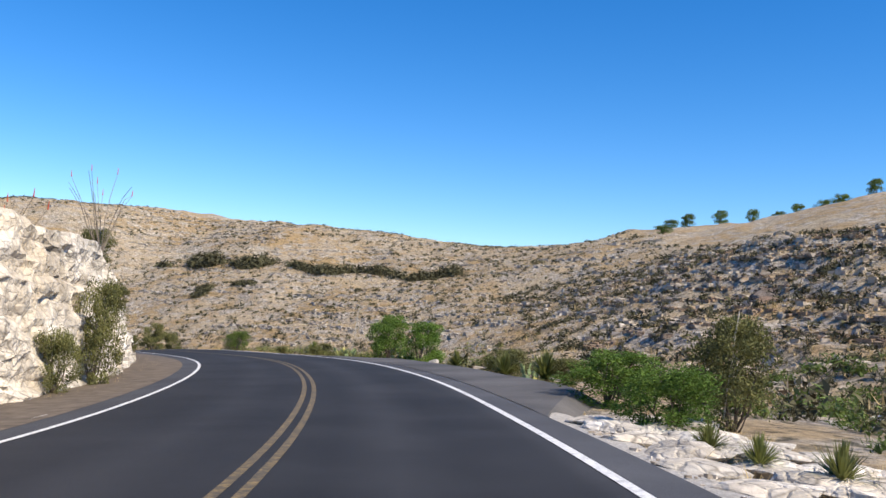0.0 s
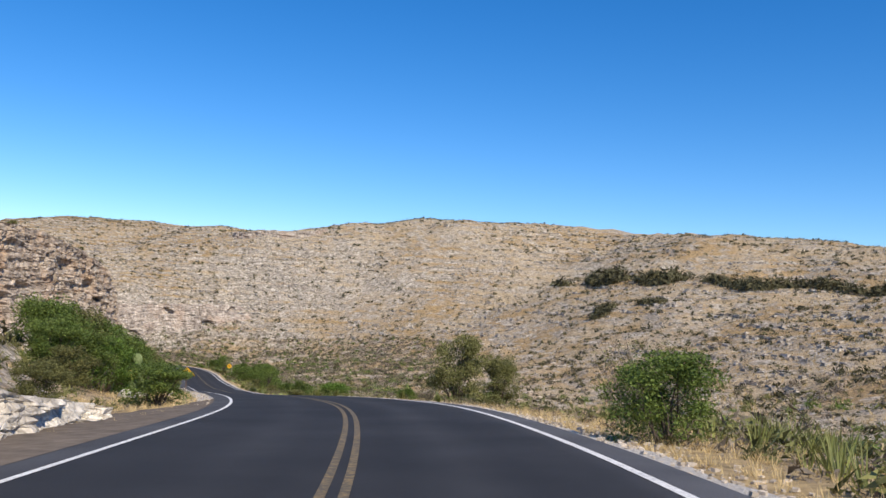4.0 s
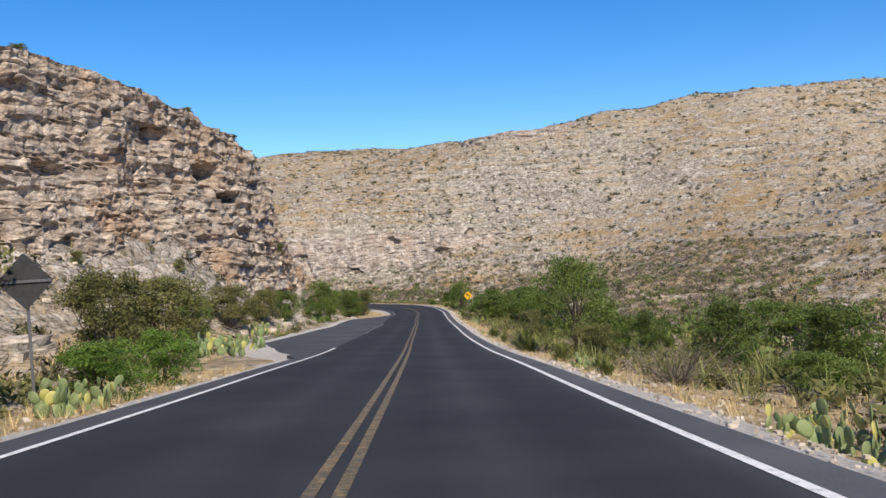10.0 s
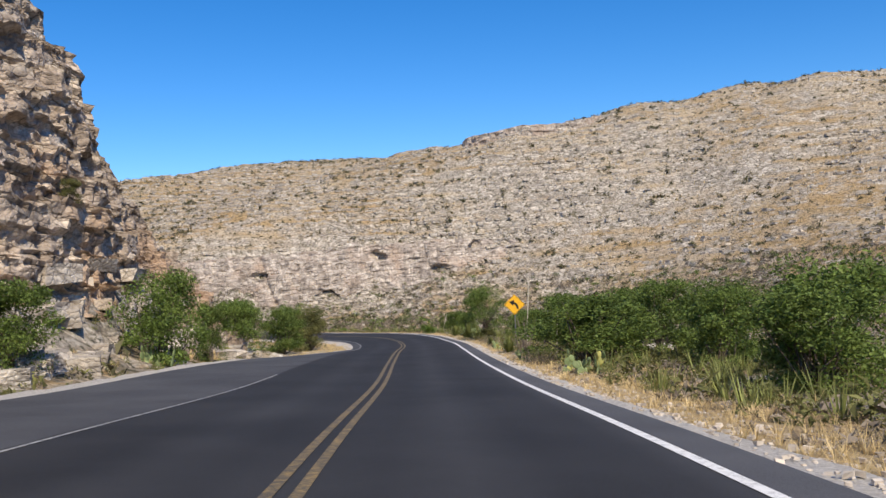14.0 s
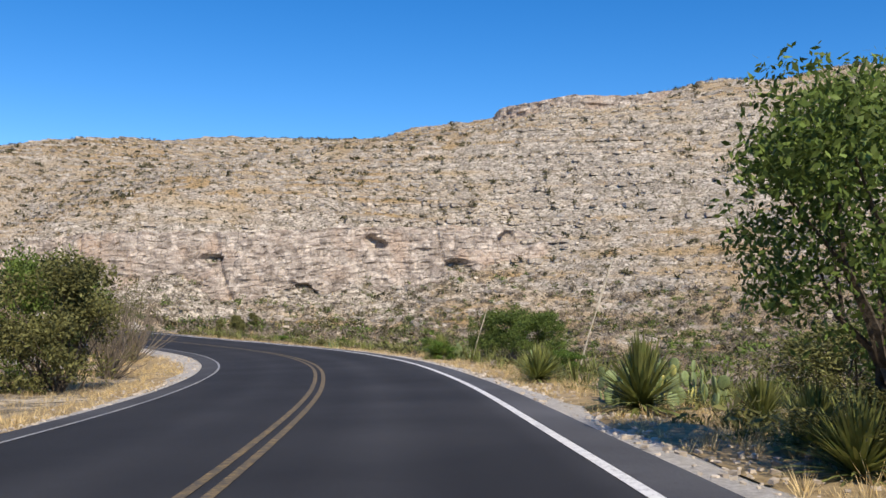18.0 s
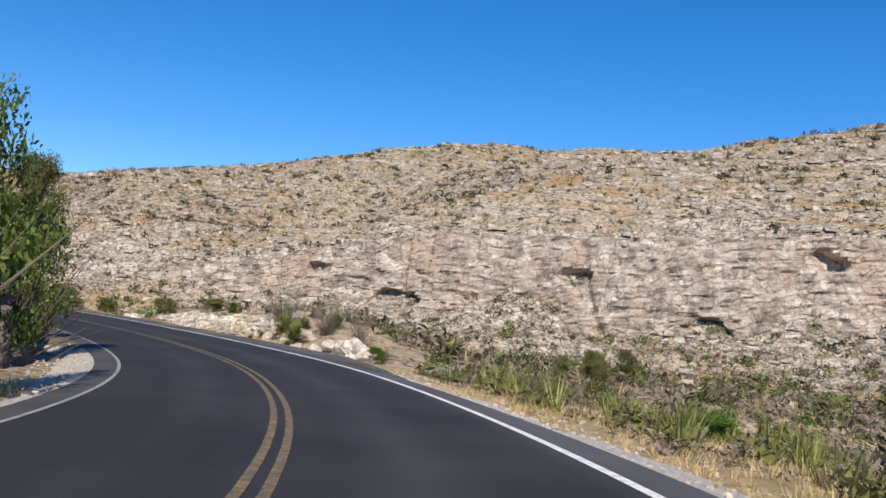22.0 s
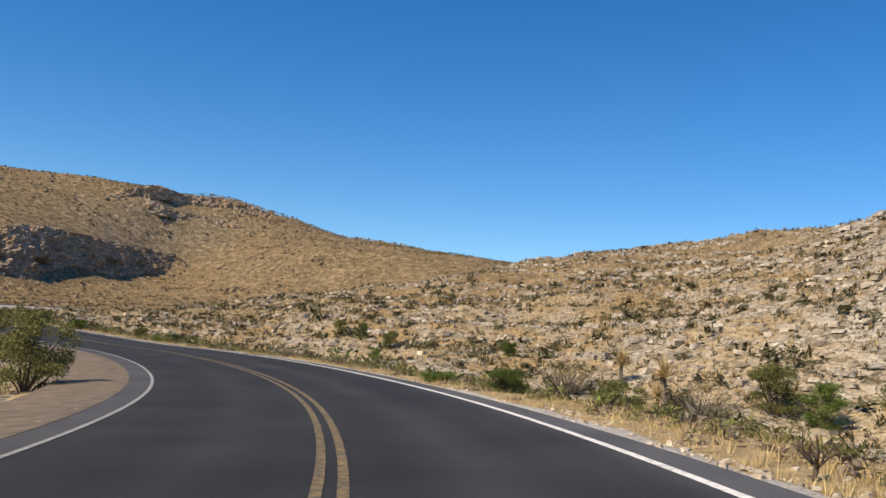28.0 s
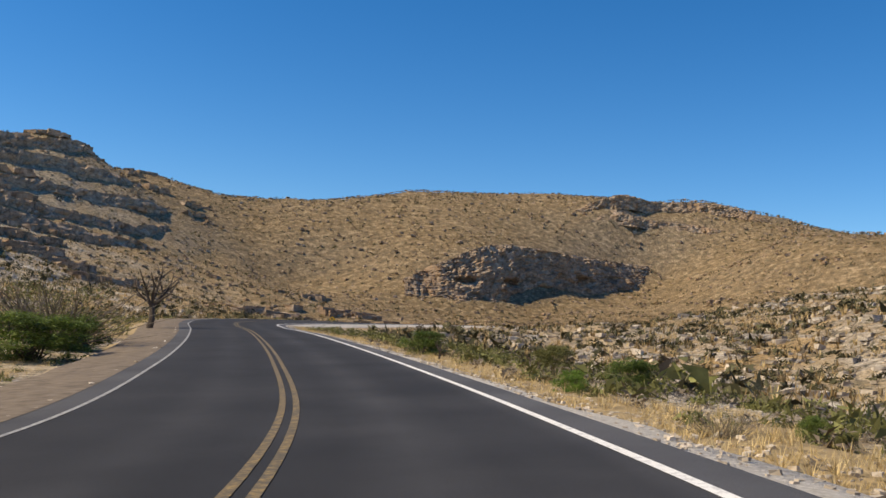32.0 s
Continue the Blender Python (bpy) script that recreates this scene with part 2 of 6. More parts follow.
def paint_material(name, tone, worn, amount):
    m, nt, b = material(name, 0.7, 0.0, 0.35)
    p = nt.nodes.new("ShaderNodeNewGeometry").outputs["Position"]
    k = ramp(nt, noise_of(nt, p, 9, 8, 0.8), [(amount, grey(1)), (amount + 0.2, grey(0))])
    c = mix(nt, k, tone, worn)
    nt.links.new(c, b.inputs["Base Color"])
    return m


M_LAND = land_material()
M_CLIFF = rock_material("limestone_cliff", (0.20, 0.16, 0.125), (0.44, 0.36, 0.29), (0.64, 0.56, 0.47), (0.48, 0.32, 0.20))
M_BLUFF = rock_material("grey_bluff", (0.22, 0.18, 0.15), (0.43, 0.37, 0.315), (0.66, 0.59, 0.51), (0.46, 0.345, 0.26), 2.0, 1.3, 0.5)
M_PALE = rock_material("pale_limestone", (0.42, 0.37, 0.30), (0.68, 0.62, 0.53), (0.80, 0.76, 0.68), (0.62, 0.51, 0.36), 0.7, 1.7, 0.55)
# limestone with shade put into its colour, for the inner cut and slope ledges
M_DARK = rock_material("shade_dark_limestone", (0.075, 0.062, 0.052), (0.18, 0.15, 0.125), (0.33, 0.28, 0.235), (0.28, 0.185, 0.12))
M_RUBBLE = plain_material("loose_stone", (0.34, 0.28, 0.21), (0.62, 0.55, 0.46), 1.2, 0.95, island=0.3, relief=0.5)
M_BROWN = rock_material("brown_rock", (0.20, 0.145, 0.10), (0.38, 0.285, 0.20), (0.52, 0.41, 0.31), (0.40, 0.26, 0.15), 2.4, 1.2)
M_STRATA = rock_material("bedded_limestone", (0.32, 0.27, 0.22), (0.52, 0.46, 0.385), (0.66, 0.61, 0.54), (0.50, 0.38, 0.26), 1.4, 2.4, 0.58)
M_GRASSY = plain_material("grassy_soil", (0.20, 0.15, 0.08), (0.50, 0.375, 0.20), 3.0, 0.95, relief=0.8)
M_ASPHALT = asphalt_material("asphalt", (0.024, 0.0245, 0.027), (0.038, 0.0385, 0.0415), True)
M_APRON = asphalt_material("old_asphalt", (0.075, 0.072, 0.07), (0.15, 0.143, 0.137), False)
M_GRAVEL = plain_material("gravel", (0.36, 0.33, 0.29), (0.68, 0.65, 0.60), 14, 0.95, relief=0.8)
M_DIRT = plain_material("dirt", (0.095, 0.076, 0.058), (0.22, 0.178, 0.135), 2.5, 0.95, relief=0.4)
M_WHITE = paint_material("white_paint", (0.78, 0.78, 0.76), (0.30, 0.30, 0.30), 0.32)
M_DIMWHITE = paint_material("faded_white_paint", (0.42, 0.42, 0.41), (0.16, 0.16, 0.165), 0.40)
M_YELLOW = paint_material("yellow_paint", (0.34, 0.235, 0.09), (0.09, 0.075, 0.05), 0.45)
M_LEAF = plain_material("green_leaf", (0.07, 0.115, 0.022), (0.19, 0.255, 0.06), 1.2, 0.6, island=0.5, through=0.35)
M_SHRUB = plain_material("hill_shrub", (0.05, 0.05, 0.026), (0.12, 0.11, 0.055), 1.0, 0.85, island=0.45)
M_LIME = plain_material("bright_leaf", (0.08, 0.15, 0.02), (0.17, 0.27, 0.05), 1.2, 0.7, island=0.4, through=0.3)
M_OLIVE = plain_material("olive_leaf", (0.10, 0.105, 0.035), (0.22, 0.22, 0.08), 1.2, 0.8, island=0.45, through=0.25)
M_GREY = plain_material("dry_twig", (0.13, 0.105, 0.08), (0.27, 0.23, 0.18), 2.0, 0.9, island=0.3)
M_BARK = plain_material("bark", (0.07, 0.055, 0.042), (0.16, 0.13, 0.10), 12, 0.95, relief=0.6)
M_BLADE = plain_material("sotol_blade", (0.10, 0.13, 0.035), (0.28, 0.29, 0.09), 2.0, 0.6, island=0.4, through=0.2)
M_STRAW = plain_material("dry_straw", (0.40, 0.29, 0.13), (0.70, 0.56, 0.31), 1.5, 0.9, island=0.3, through=0.2)
# golden-brown grass; the western hills' shade is partly in this colour
M_TAWNY = plain_material("tawny_grass", (0.20, 0.135, 0.06), (0.38, 0.27, 0.13), 1.5, 0.9, island=0.3)
M_STALK = plain_material("flower_stalk", (0.42, 0.37, 0.27), (0.68, 0.63, 0.52), 8, 0.9)
M_PAD = plain_material("cactus_pad", (0.12, 0.17, 0.065), (0.27, 0.33, 0.15), 5, 0.6, island=0.15)
M_PADY = plain_material("yellow_cactus_pad", (0.36, 0.36, 0.09), (0.55, 0.52, 0.18), 5, 0.6)
M_SIGN = plain_material("yellow_sheet", (0.78, 0.40, 0.01), (0.85, 0.46, 0.015), 3, 0.45, 0.5)
M_BLACK = plain_material("black_print", (0.012, 0.012, 0.012), (0.02, 0.02, 0.02), 3, 0.5)
M_STEEL = plain_material("galvanised_steel", (0.16, 0.165, 0.17), (0.25, 0.255, 0.26), 12, 0.55, 0.5, 0.6)
M_BACK = plain_material("weathered_sheet", (0.035, 0.036, 0.038), (0.06, 0.061, 0.064), 8, 0.7, 0.3)
M_RUST = plain_material("rusty_steel", (0.10, 0.06, 0.035), (0.20, 0.13, 0.08), 14, 0.85, relief=0.4)
M_RED = plain_material("red_flower", (0.45, 0.06, 0.03), (0.6, 0.12, 0.05), 6, 0.7)
# ---------------------------------------------------------------- road line: x, y, z, cross slope
ROAD_A = [(-1.96, -80.00, 4.60, 0.013), (-1.96, -45.00, 2.86, 0.034), (-1.87, -20.00, 1.52, 0.044), (-1.59, -9.99, 1.00, 0.045),
          (-1.60, -0.01, 0.44, 0.046), (-2.03, 9.58, 0.01, 0.053), (-3.17, 19.09, -0.31, 0.055), (-5.16, 28.48, -0.68, 0.051),
          (-8.09, 37.64, -1.16, 0.048), (-11.84, 46.52, -1.70, 0.043), (-16.32, 55.07, -2.24, 0.045), (-21.35, 63.33, -2.92, 0.046),
          (-27.12, 71.09, -3.75, 0.030), (-33.33, 78.47, -4.64, 0.015), (-39.69, 85.72, -5.59, -0.001), (-46.06, 92.95, -6.56, -0.017)]
ROAD_B = [(-52.39, 100.21, -7.53, -0.024), (-58.73, 107.46, -8.40, -0.028), (-65.08, 114.72, -9.22, -0.030), (-71.45, 121.95, -10.05, -0.031),
          (-77.82, 129.17, -10.76, -0.034), (-84.15, 136.43, -11.42, -0.035), (-90.50, 143.68, -12.00, -0.027), (-96.82, 150.96, -12.64, -0.024),
          (-103.21, 158.17, -13.12, -0.020), (-109.56, 165.41, -13.58, 0.001), (-115.86, 172.70, -14.12, 0.026), (-122.34, 179.83, -14.66, 0.044),
          (-129.07, 186.68, -15.08, 0.056), (-136.26, 192.97, -15.44, 0.053)]
ROAD_C = [(-144.15, 198.33, -15.80, 0.050), (-152.66, 202.71, -16.15, 0.047), (-161.72, 205.78, -16.40, 0.046), (-171.17, 207.49, -16.54, 0.057),
          (-180.80, 207.70, -16.59, 0.055), (-190.38, 206.59, -16.56, 0.051), (-199.80, 204.55, -16.51, 0.059), (-208.95, 201.44, -16.46, 0.060),
          (-217.53, 196.98, -16.42, 0.064), (-225.46, 191.43, -16.37, 0.069), (-232.66, 184.93, -16.28, 0.068), (-239.01, 177.63, -16.20, 0.063)]
ROAD_D = [(-244.55, 169.67, -16.16, 0.067), (-249.87, 159.92, -15.84, 0.063), (-255.00, 149.74, -15.44, 0.048), (-259.28, 140.66, -15.05, 0.022),
          (-263.68, 130.59, -14.67, -0.003), (-269.22, 120.45, -14.30, -0.017), (-276.89, 111.78, -13.92, -0.031), (-286.61, 105.70, -13.55, -0.025),
          (-297.78, 101.71, -13.18, 0.002), (-311.83, 98.78, -12.70, -0.001), (-329.81, 94.39, -12.13, -0.004), (-359.83, 84.48, -11.16, -0.007)]


def spline(points, step):
    """Catmull-Rom through the points, resampled at even steps."""
    p = np.array(points, float)
    q = np.vstack([2 * p[0] - p[1], p, 2 * p[-1] - p[-2]])
    u = np.linspace(0, 1, 24, endpoint=False)[:, None]
    out = []
    for i in range(1, len(q) - 2):
        a, b, c, d = q[i - 1], q[i], q[i + 1], q[i + 2]
        out.append(0.5 * (2 * b + (c - a) * u + (2 * a - 5 * b + 4 * c - d) * u**2 + (3 * b - a - 3 * c + d) * u**3))
    out = np.vstack(out + [p[-1:]])
    s = np.r_[0, np.cumsum(np.hypot(*np.diff(out[:, :2], axis=0).T))]
    at = np.arange(0, s[-1], step)
    return np.stack([np.interp(at, s, out[:, k]) for k in range(out.shape[1])], 1)


LINE = spline(ROAD_A + ROAD_B + ROAD_C + ROAD_D, 1.0)
_t = np.gradient(LINE[:, :2], axis=0)
_t /= np.hypot(_t[:, 0], _t[:, 1])[:, None]
RIGHT = np.stack([_t[:, 1], -_t[:, 0]], 1)
LANE, EDGE = 2.71, 3.15
START = int(np.argmin(np.hypot(LINE[:, 0] + 1.2, LINE[:, 1])))     # station 0 of the drive


def station(x, y):
    """Nearest station along the road, lateral offset (right positive) and distance."""
    x, y = np.atleast_1d(x).astype(float), np.atleast_1d(y).astype(float)
    n, lat, dist = np.zeros(len(x), int), np.zeros(len(x)), np.zeros(len(x))
    for a in range(0, len(x), 2000):
        dx, dy = x[a:a + 2000, None] - LINE[:, 0], y[a:a + 2000, None] - LINE[:, 1]
        d2 = dx * dx + dy * dy
        k = d2.argmin(1)
        r = np.arange(len(k))
        n[a:a + 2000], dist[a:a + 2000] = k, np.sqrt(d2[r, k])
        lat[a:a + 2000] = dx[r, k] * RIGHT[k, 0] + dy[r, k] * RIGHT[k, 1]
    return n, lat, dist


# ---------------------------------------------------------------- the land: ridges, slopes and valley floors as break lines
NORTH_RIDGE = [(-304, 309, 23.6), (-280, 323, 18.3), (-256, 332, 26.3), (-350, 356, 31.3), (-312, 374, 33.5), (-262, 372, 30.9), (-231, 337, 26.4), (-216, 378, 24.6), (-188, 396, 36.1), (-132, 425, 39.5), (-67, 395, 33.6),
               (-20, 375, 29.7), (24, 352, 23.6), (61, 294, 29.6), (65, 275, 27.1), (79, 292, 31.7), (102, 298, 34.1), (105, 275, 32.1), (125, 250, 41.5)]
BEHIND_NORTH = [(-330, 430, 18.3), (-230, 480, 20.7), (-120, 510, 22.1), (0, 470, 12.7), (120, 400, 15.7), (220, 260, 39.9), (230, 100, 30), (150, 0, 20)]
NORTH_SLOPE = [(-193, 310, 8.2), (-211, 322, 24.5), (-170, 335, 21.1), (-190, 345, 29.1), (-146, 359, 31), (-60, 345, 25.1), (-92, 336, 15.7), (-26, 314, 13), (-101, 369, 23.2), (-110, 310, 3.2), (-60, 270, 3),
               (0, 260, 8.1), (40, 215, 12), (47, 128, 12.6), (37, 116, 4), (62, 165, 14), (22, 90, -1), (30, 60, 0), (60, 60, 9)]
WASH = [(10, 70, -5), (-5, 110, -9), (-30, 150, -12), (-35, 216, -5), (-60, 165, -14.5), (-92, 195, -17), (-125, 235, -18), (-150, 255, -18.5), (-70, 240, -8), (-120, 275, -9), (-178, 280, -14),
        (-195, 250, -18.5), (-215, 236, -18.5), (-180, 232, -19)]
CLIFF_FOOT = [(-186, 217, -15.2), (-196, 215.5, -15.2), (-205, 214, -15.4), (-205, 266, -17.2), (-222, 252, -18.2), (-238, 238.5, -17.7), (-250, 227, -17), (-262, 213, -16.8)]
CLIFF_TOP = [(-194, 297, -1.9), (-216, 273, -4.8), (-212, 279, -3), (-233, 256, -3.6), (-247, 243, -4.1), (-257, 232, -6.5), (-270, 214, -9)]
WEST_SLOPE = [(-235, 268, 1.5), (-250, 290, 13.9), (-277, 245, -4.3), (-288, 247.6, 1.9), (-308, 277, 19), (-306, 252, 12.9), (-320, 243, 11.4), (-294, 272, 13.8), (-303, 234, 5.1), (-322, 216, 5.6), (-285, 216, -3.5),
              (-279, 207, -8.4), (-298, 207, -8.2), (-305, 218, 3.4), (-330, 189, -3.3), (-349, 165, -0.2), (-346, 143, -4.9), (-361, 187, 7.5), (-388, 147, 3.8), (-430, 200, 5.6), (-360, 270, 19.1), (-291, 153, -15.4),
              (-284, 178, -15.2), (-270, 190, -16), (-300, 152, -13), (-310, 135, -13.5)]
SOUTH_HILLS = [(-498, 73, 20.3), (-501, 30, 24.6), (-540, 38, 25.4), (-510, -46, 41.1), (-557, -40, 50.1), (-465, -107, 46.7), (-422, -144, 40.7), (-497, -85, 47.6), (-402, -174, 38), (-465, -19, 2.3), (-450, -8, -2.3),
               (-467, 8, 0.2), (-433, -18, -3.2), (-490, -19, 5.7), (-480, 0, 2.2), (-408, -24, -2), (-410, -14, -6.3), (-442, -36, 16.6), (-406, -41, 7), (-465, -35, 15.9), (-506, -34, 20.5), (-424, -38, 12.4),
               (-514, -20, 17.4), (-480, -34, 13.3), (-450, -70, 31.7), (-380, -60, 0.4), (-340, 20, -11.1), (-400, 60, -8), (-450, 70, -1.3), (-600, 20, 35), (-620, -140, 31.6)]
SOUTH_LEFT = [(-362, -140, 42), (-305, -123, 42.2), (-327, -122, 45.7), (-344, -125, 36.7), (-335, -105, 32.8), (-300, -60, 12.9), (-270, 0, 0.8), (-290, 50, -11.2), (-250, 60, -6.3), (-240, 110, -13.3), (-230, 20, 10.8),
              (-200, -100, 47.2), (-320, -20, -3.2)]
INNER_HILL = [(-139, 129, 15.3), (-121, 139, 4), (-125, 152, 4), (-127, 159, -0), (-118, 122, 5), (-110, 100, 5), (-104, 92, 3), (-92, 101, -8.5), (-97, 113, -10), (-101, 124, -11), (-105, 135, -12),
              (-109, 146, -12.8), (-114, 155, -13.3), (-90, 92, -6), (-80, 95, -6.5), (-122, 166, -13.8), (-160, 110, 22), (-150, 145, 6), (-150, 165, -3), (-140, 175, -9), (-165, 188, -10.1), (-190, 188, -10.1),
              (-185, 160, 2), (-210, 182, -14.1), (-228, 165, -15.6), (-235, 140, -14.1), (-200, 120, 8), (-70, 60, 7), (-45, 50, 3), (-30, 40, 2.5), (-18, 20, 3.5), (-20, -10, 5), (-60, 0, 14),
              (-130, 40, 28)]
FAR_RIM = [(700, 0, 0), (500, 500, -0), (0, 800, -0), (-500, 800, -0), (-1000, 500, -0), (-1100, 0, -0), (-1000, -600, -0), (-400, -700, -0), (200, -600, -0), (500, -300, 0), (-700, 250, 10),
           (60, -150, 15)]
_c = np.array(NORTH_RIDGE + BEHIND_NORTH + NORTH_SLOPE + WASH + CLIFF_FOOT + CLIFF_TOP + WEST_SLOPE + SOUTH_HILLS + SOUTH_LEFT + INNER_HILL + FAR_RIM, float)
_r = LINE[8::14]
_c = np.vstack([_c, np.c_[_r[:, :2], _r[:, 2] - 0.2]])


def _basis(x, y):
    d = np.hypot(x[:, None] - _c[:, 0], y[:, None] - _c[:, 1])
    return np.c_[np.sqrt(d * d + 9.0), np.ones(len(x)), x / 500, y / 500]


_n = len(_c)
_m = np.zeros((_n + 3, _n + 3))
_m[:_n] = _basis(_c[:, 0], _c[:, 1])
_m[:_n, :_n] -= 0.8 * np.eye(_n)
_m[_n:, :_n] = _m[:_n, _n:].T
_w = np.linalg.solve(_m, np.r_[_c[:, 2], 0, 0, 0])


def grain(x, y, size, seed=0):
    """Smooth value noise, 0 to 1, with cells of the given size."""
    x, y = x / size + seed * 17.3, y / size - seed * 9.1
    i, j = np.floor(x).astype(np.int64), np.floor(y).astype(np.int64)
    u, v = x - i, y - j
    u, v = u * u * (3 - 2 * u), v * v * (3 - 2 * v)

    def h(a, b):
        k = (a * 374761393 + b * 668265263 + seed * 144269) & 0x7FFFFFFF
        k = ((k ^ (k >> 13)) * 1274126177) & 0x7FFFFFFF
        return ((k ^ (k >> 16)) & 0xFFFF) / 65535.0

    return (h(i, j) * (1 - u) + h(i + 1, j) * u) * (1 - v) + (h(i, j + 1) * (1 - u) + h(i + 1, j + 1) * u) * v


# level bench beside the road: station, half width, width of the slope beyond
RIGHT_BENCH = [(-80, 0, 55, 75, 200, 240, 282, 288, 310, 318, 345, 450), (7.5, 7.5, 7.5, 6, 6, 6, 5.4, 4.7, 4.7, 6, 6, 6), (12, 12, 12, 10, 12, 12, 10, 2.5, 2.5, 6, 9, 12)]
LEFT_BENCH = [(-80, 0, 58, 70, 110, 200, 226, 260, 283, 290, 322, 332, 365, 450), (5.2, 5.2, 5.2, 5.8, 5.8, 7.5, 7.5, 6.6, 5, 4.5, 4.7, 7.5, 8.5, 7),
              (3, 3, 3, 8, 9, 9, 9, 9, 4, 3, 3, 8, 10, 10)]


def land(x, y, detail=True):
    """Height of the ground."""
    x, y = np.atleast_1d(np.asarray(x, float)), np.atleast_1d(np.asarray(y, float))
    z = np.zeros(len(x))
    for a in range(0, len(x), 2000):
        z[a:a + 2000] = _basis(x[a:a + 2000], y[a:a + 2000]) @ _w
    n, lat, dist = station(x, y)
    away = np.clip((dist - 8) / 14, 0, 1)
    if detail:
        rough = (grain(x, y, 30, 1) - 0.5) * 3 + (grain(x, y, 11, 2) - 0.5) * 1.6 + (grain(x, y, 4, 3) - 0.5) * 0.7
        z = z + rough * away
        # rock ledges along the contour lines
        step = 3.2
        q = z / step + (grain(x, y, 45, 5) - 0.5) * 1.2
        fr = q - np.floor(q)
        ledge = np.clip((grain(x, y, 26, 6) - 0.35) * 2.5, 0, 1) * away
        z = z + ledge * step * 0.5 * (np.clip((fr - 0.35) / 0.3, 0, 1) - fr) * np.clip(grain(x, y, 9, 7) * 2 - 0.4, 0, 1)
    road = LINE[n, 2] + np.clip(lat, -5, 5) * LINE[n, 3]
    st = n - START
    near = np.where(lat > 0, np.interp(st, RIGHT_BENCH[0], RIGHT_BENCH[1]), np.interp(st, LEFT_BENCH[0], LEFT_BENCH[1]))
    wide = np.where(lat > 0, np.interp(st, RIGHT_BENCH[0], RIGHT_BENCH[2]), np.interp(st, LEFT_BENCH[0], LEFT_BENCH[2]))
    k = np.clip((dist - near) / wide, 0, 1)
    k = k * k * (3 - 2 * k)
    return z * k + (road - 0.24 - 0.02 * np.clip(dist - 4, 0, 8)) * (1 - k)


def beside(s, lat):
    """World x, y at s metres along the drive and lat metres to the right of the centre line."""
    k = START + s
    i = int(np.clip(math.floor(k), 0, len(LINE) - 2))
    f = k - i
    p = LINE[i] * (1 - f) + LINE[i + 1] * f
    r = RIGHT[i] * (1 - f) + RIGHT[i + 1] * f
    return p[0] + r[0] * lat, p[1] + r[1] * lat
# ---------------------------------------------------------------- mesh helpers
def mesh_of(name, verts, faces, mat, smooth=False):
    me = bpy.data.meshes.new(name)
    v = np.asarray(verts, float)
    me.from_pydata(v.tolist(), [], faces.tolist() if isinstance(faces, np.ndarray) else faces)
    me.materials.append(mat)
    if smooth:
        me.shade_smooth()
    me.update()
    return me


def world_mesh(name, verts, faces, mat, smooth=False):
    """A mesh whose points are given in the plan."""
    return mesh_of(name, np.asarray(verts, float) * U, faces, mat, smooth)


def part(name, me, parent, label="", m=None):
    ob = new(name, me)
    ob.parent = parent
    if m is not None:
        ob.matrix_basis = m
    return tagged(ob, label)


def thing(name, label, category, x, y, z, turn=0.0, size=(1, 1, 1), group="", lean=(0, 0)):
    ob = new(name)
    ob.empty_display_size = 0.2
    ob.matrix_basis = Matrix.LocRotScale(Vector((x, y, z)) * U, Euler((radians(lean[0]), radians(lean[1]), radians(turn))), Vector(size) * U)
    return tagged(ob, label, category, group)


def surface(x, y, top=120.0):
    """Height of whatever stands highest at x, y."""
    hit, place, *_ = scene.ray_cast(bpy.context.evaluated_depsgraph_get(), (x * U, y * U, top), (0, 0, -1))
    return place.z / U if hit else ground_z(x, y)


def ground_z(x, y):
    return float(land([x], [y])[0])


def axis(lo, hi, a, b, fine, grow):
    g = list(np.arange(a, b + fine, fine))
    d, v = fine, a
    while v > lo:
        d *= grow
        v -= d
        g.insert(0, v)
    d, v = fine, g[-1]
    while v < hi:
        d *= grow
        v += d
        g.append(v)
    return np.array(g)


# ---------------------------------------------------------------- the land
gx, gy = axis(-3200, 3000, -330, 60, 1.3, 1.09), axis(-3000, 3200, -5, 380, 1.3, 1.09)
XX, YY = np.meshgrid(gx, gy)
ZZ = land(XX.ravel(), YY.ravel())
ZZ += (grain(XX.ravel(), YY.ravel(), 1.7, 8) - 0.5) * 0.3 * np.clip((station(XX.ravel(), YY.ravel())[2] - 8) / 6, 0, 1)
idx = np.arange(len(gx) * len(gy)).reshape(len(gy), len(gx))
F = np.stack([idx[:-1, :-1], idx[:-1, 1:], idx[1:, 1:], idx[1:, :-1]], -1).reshape(-1, 4)
ground = new("ground", world_mesh("ground", np.c_[XX.ravel(), YY.ravel(), ZZ], F, M_LAND, True))
tagged(ground, "dry stony desert hillsides with tan grass and ledges", "ground", kind="structure")


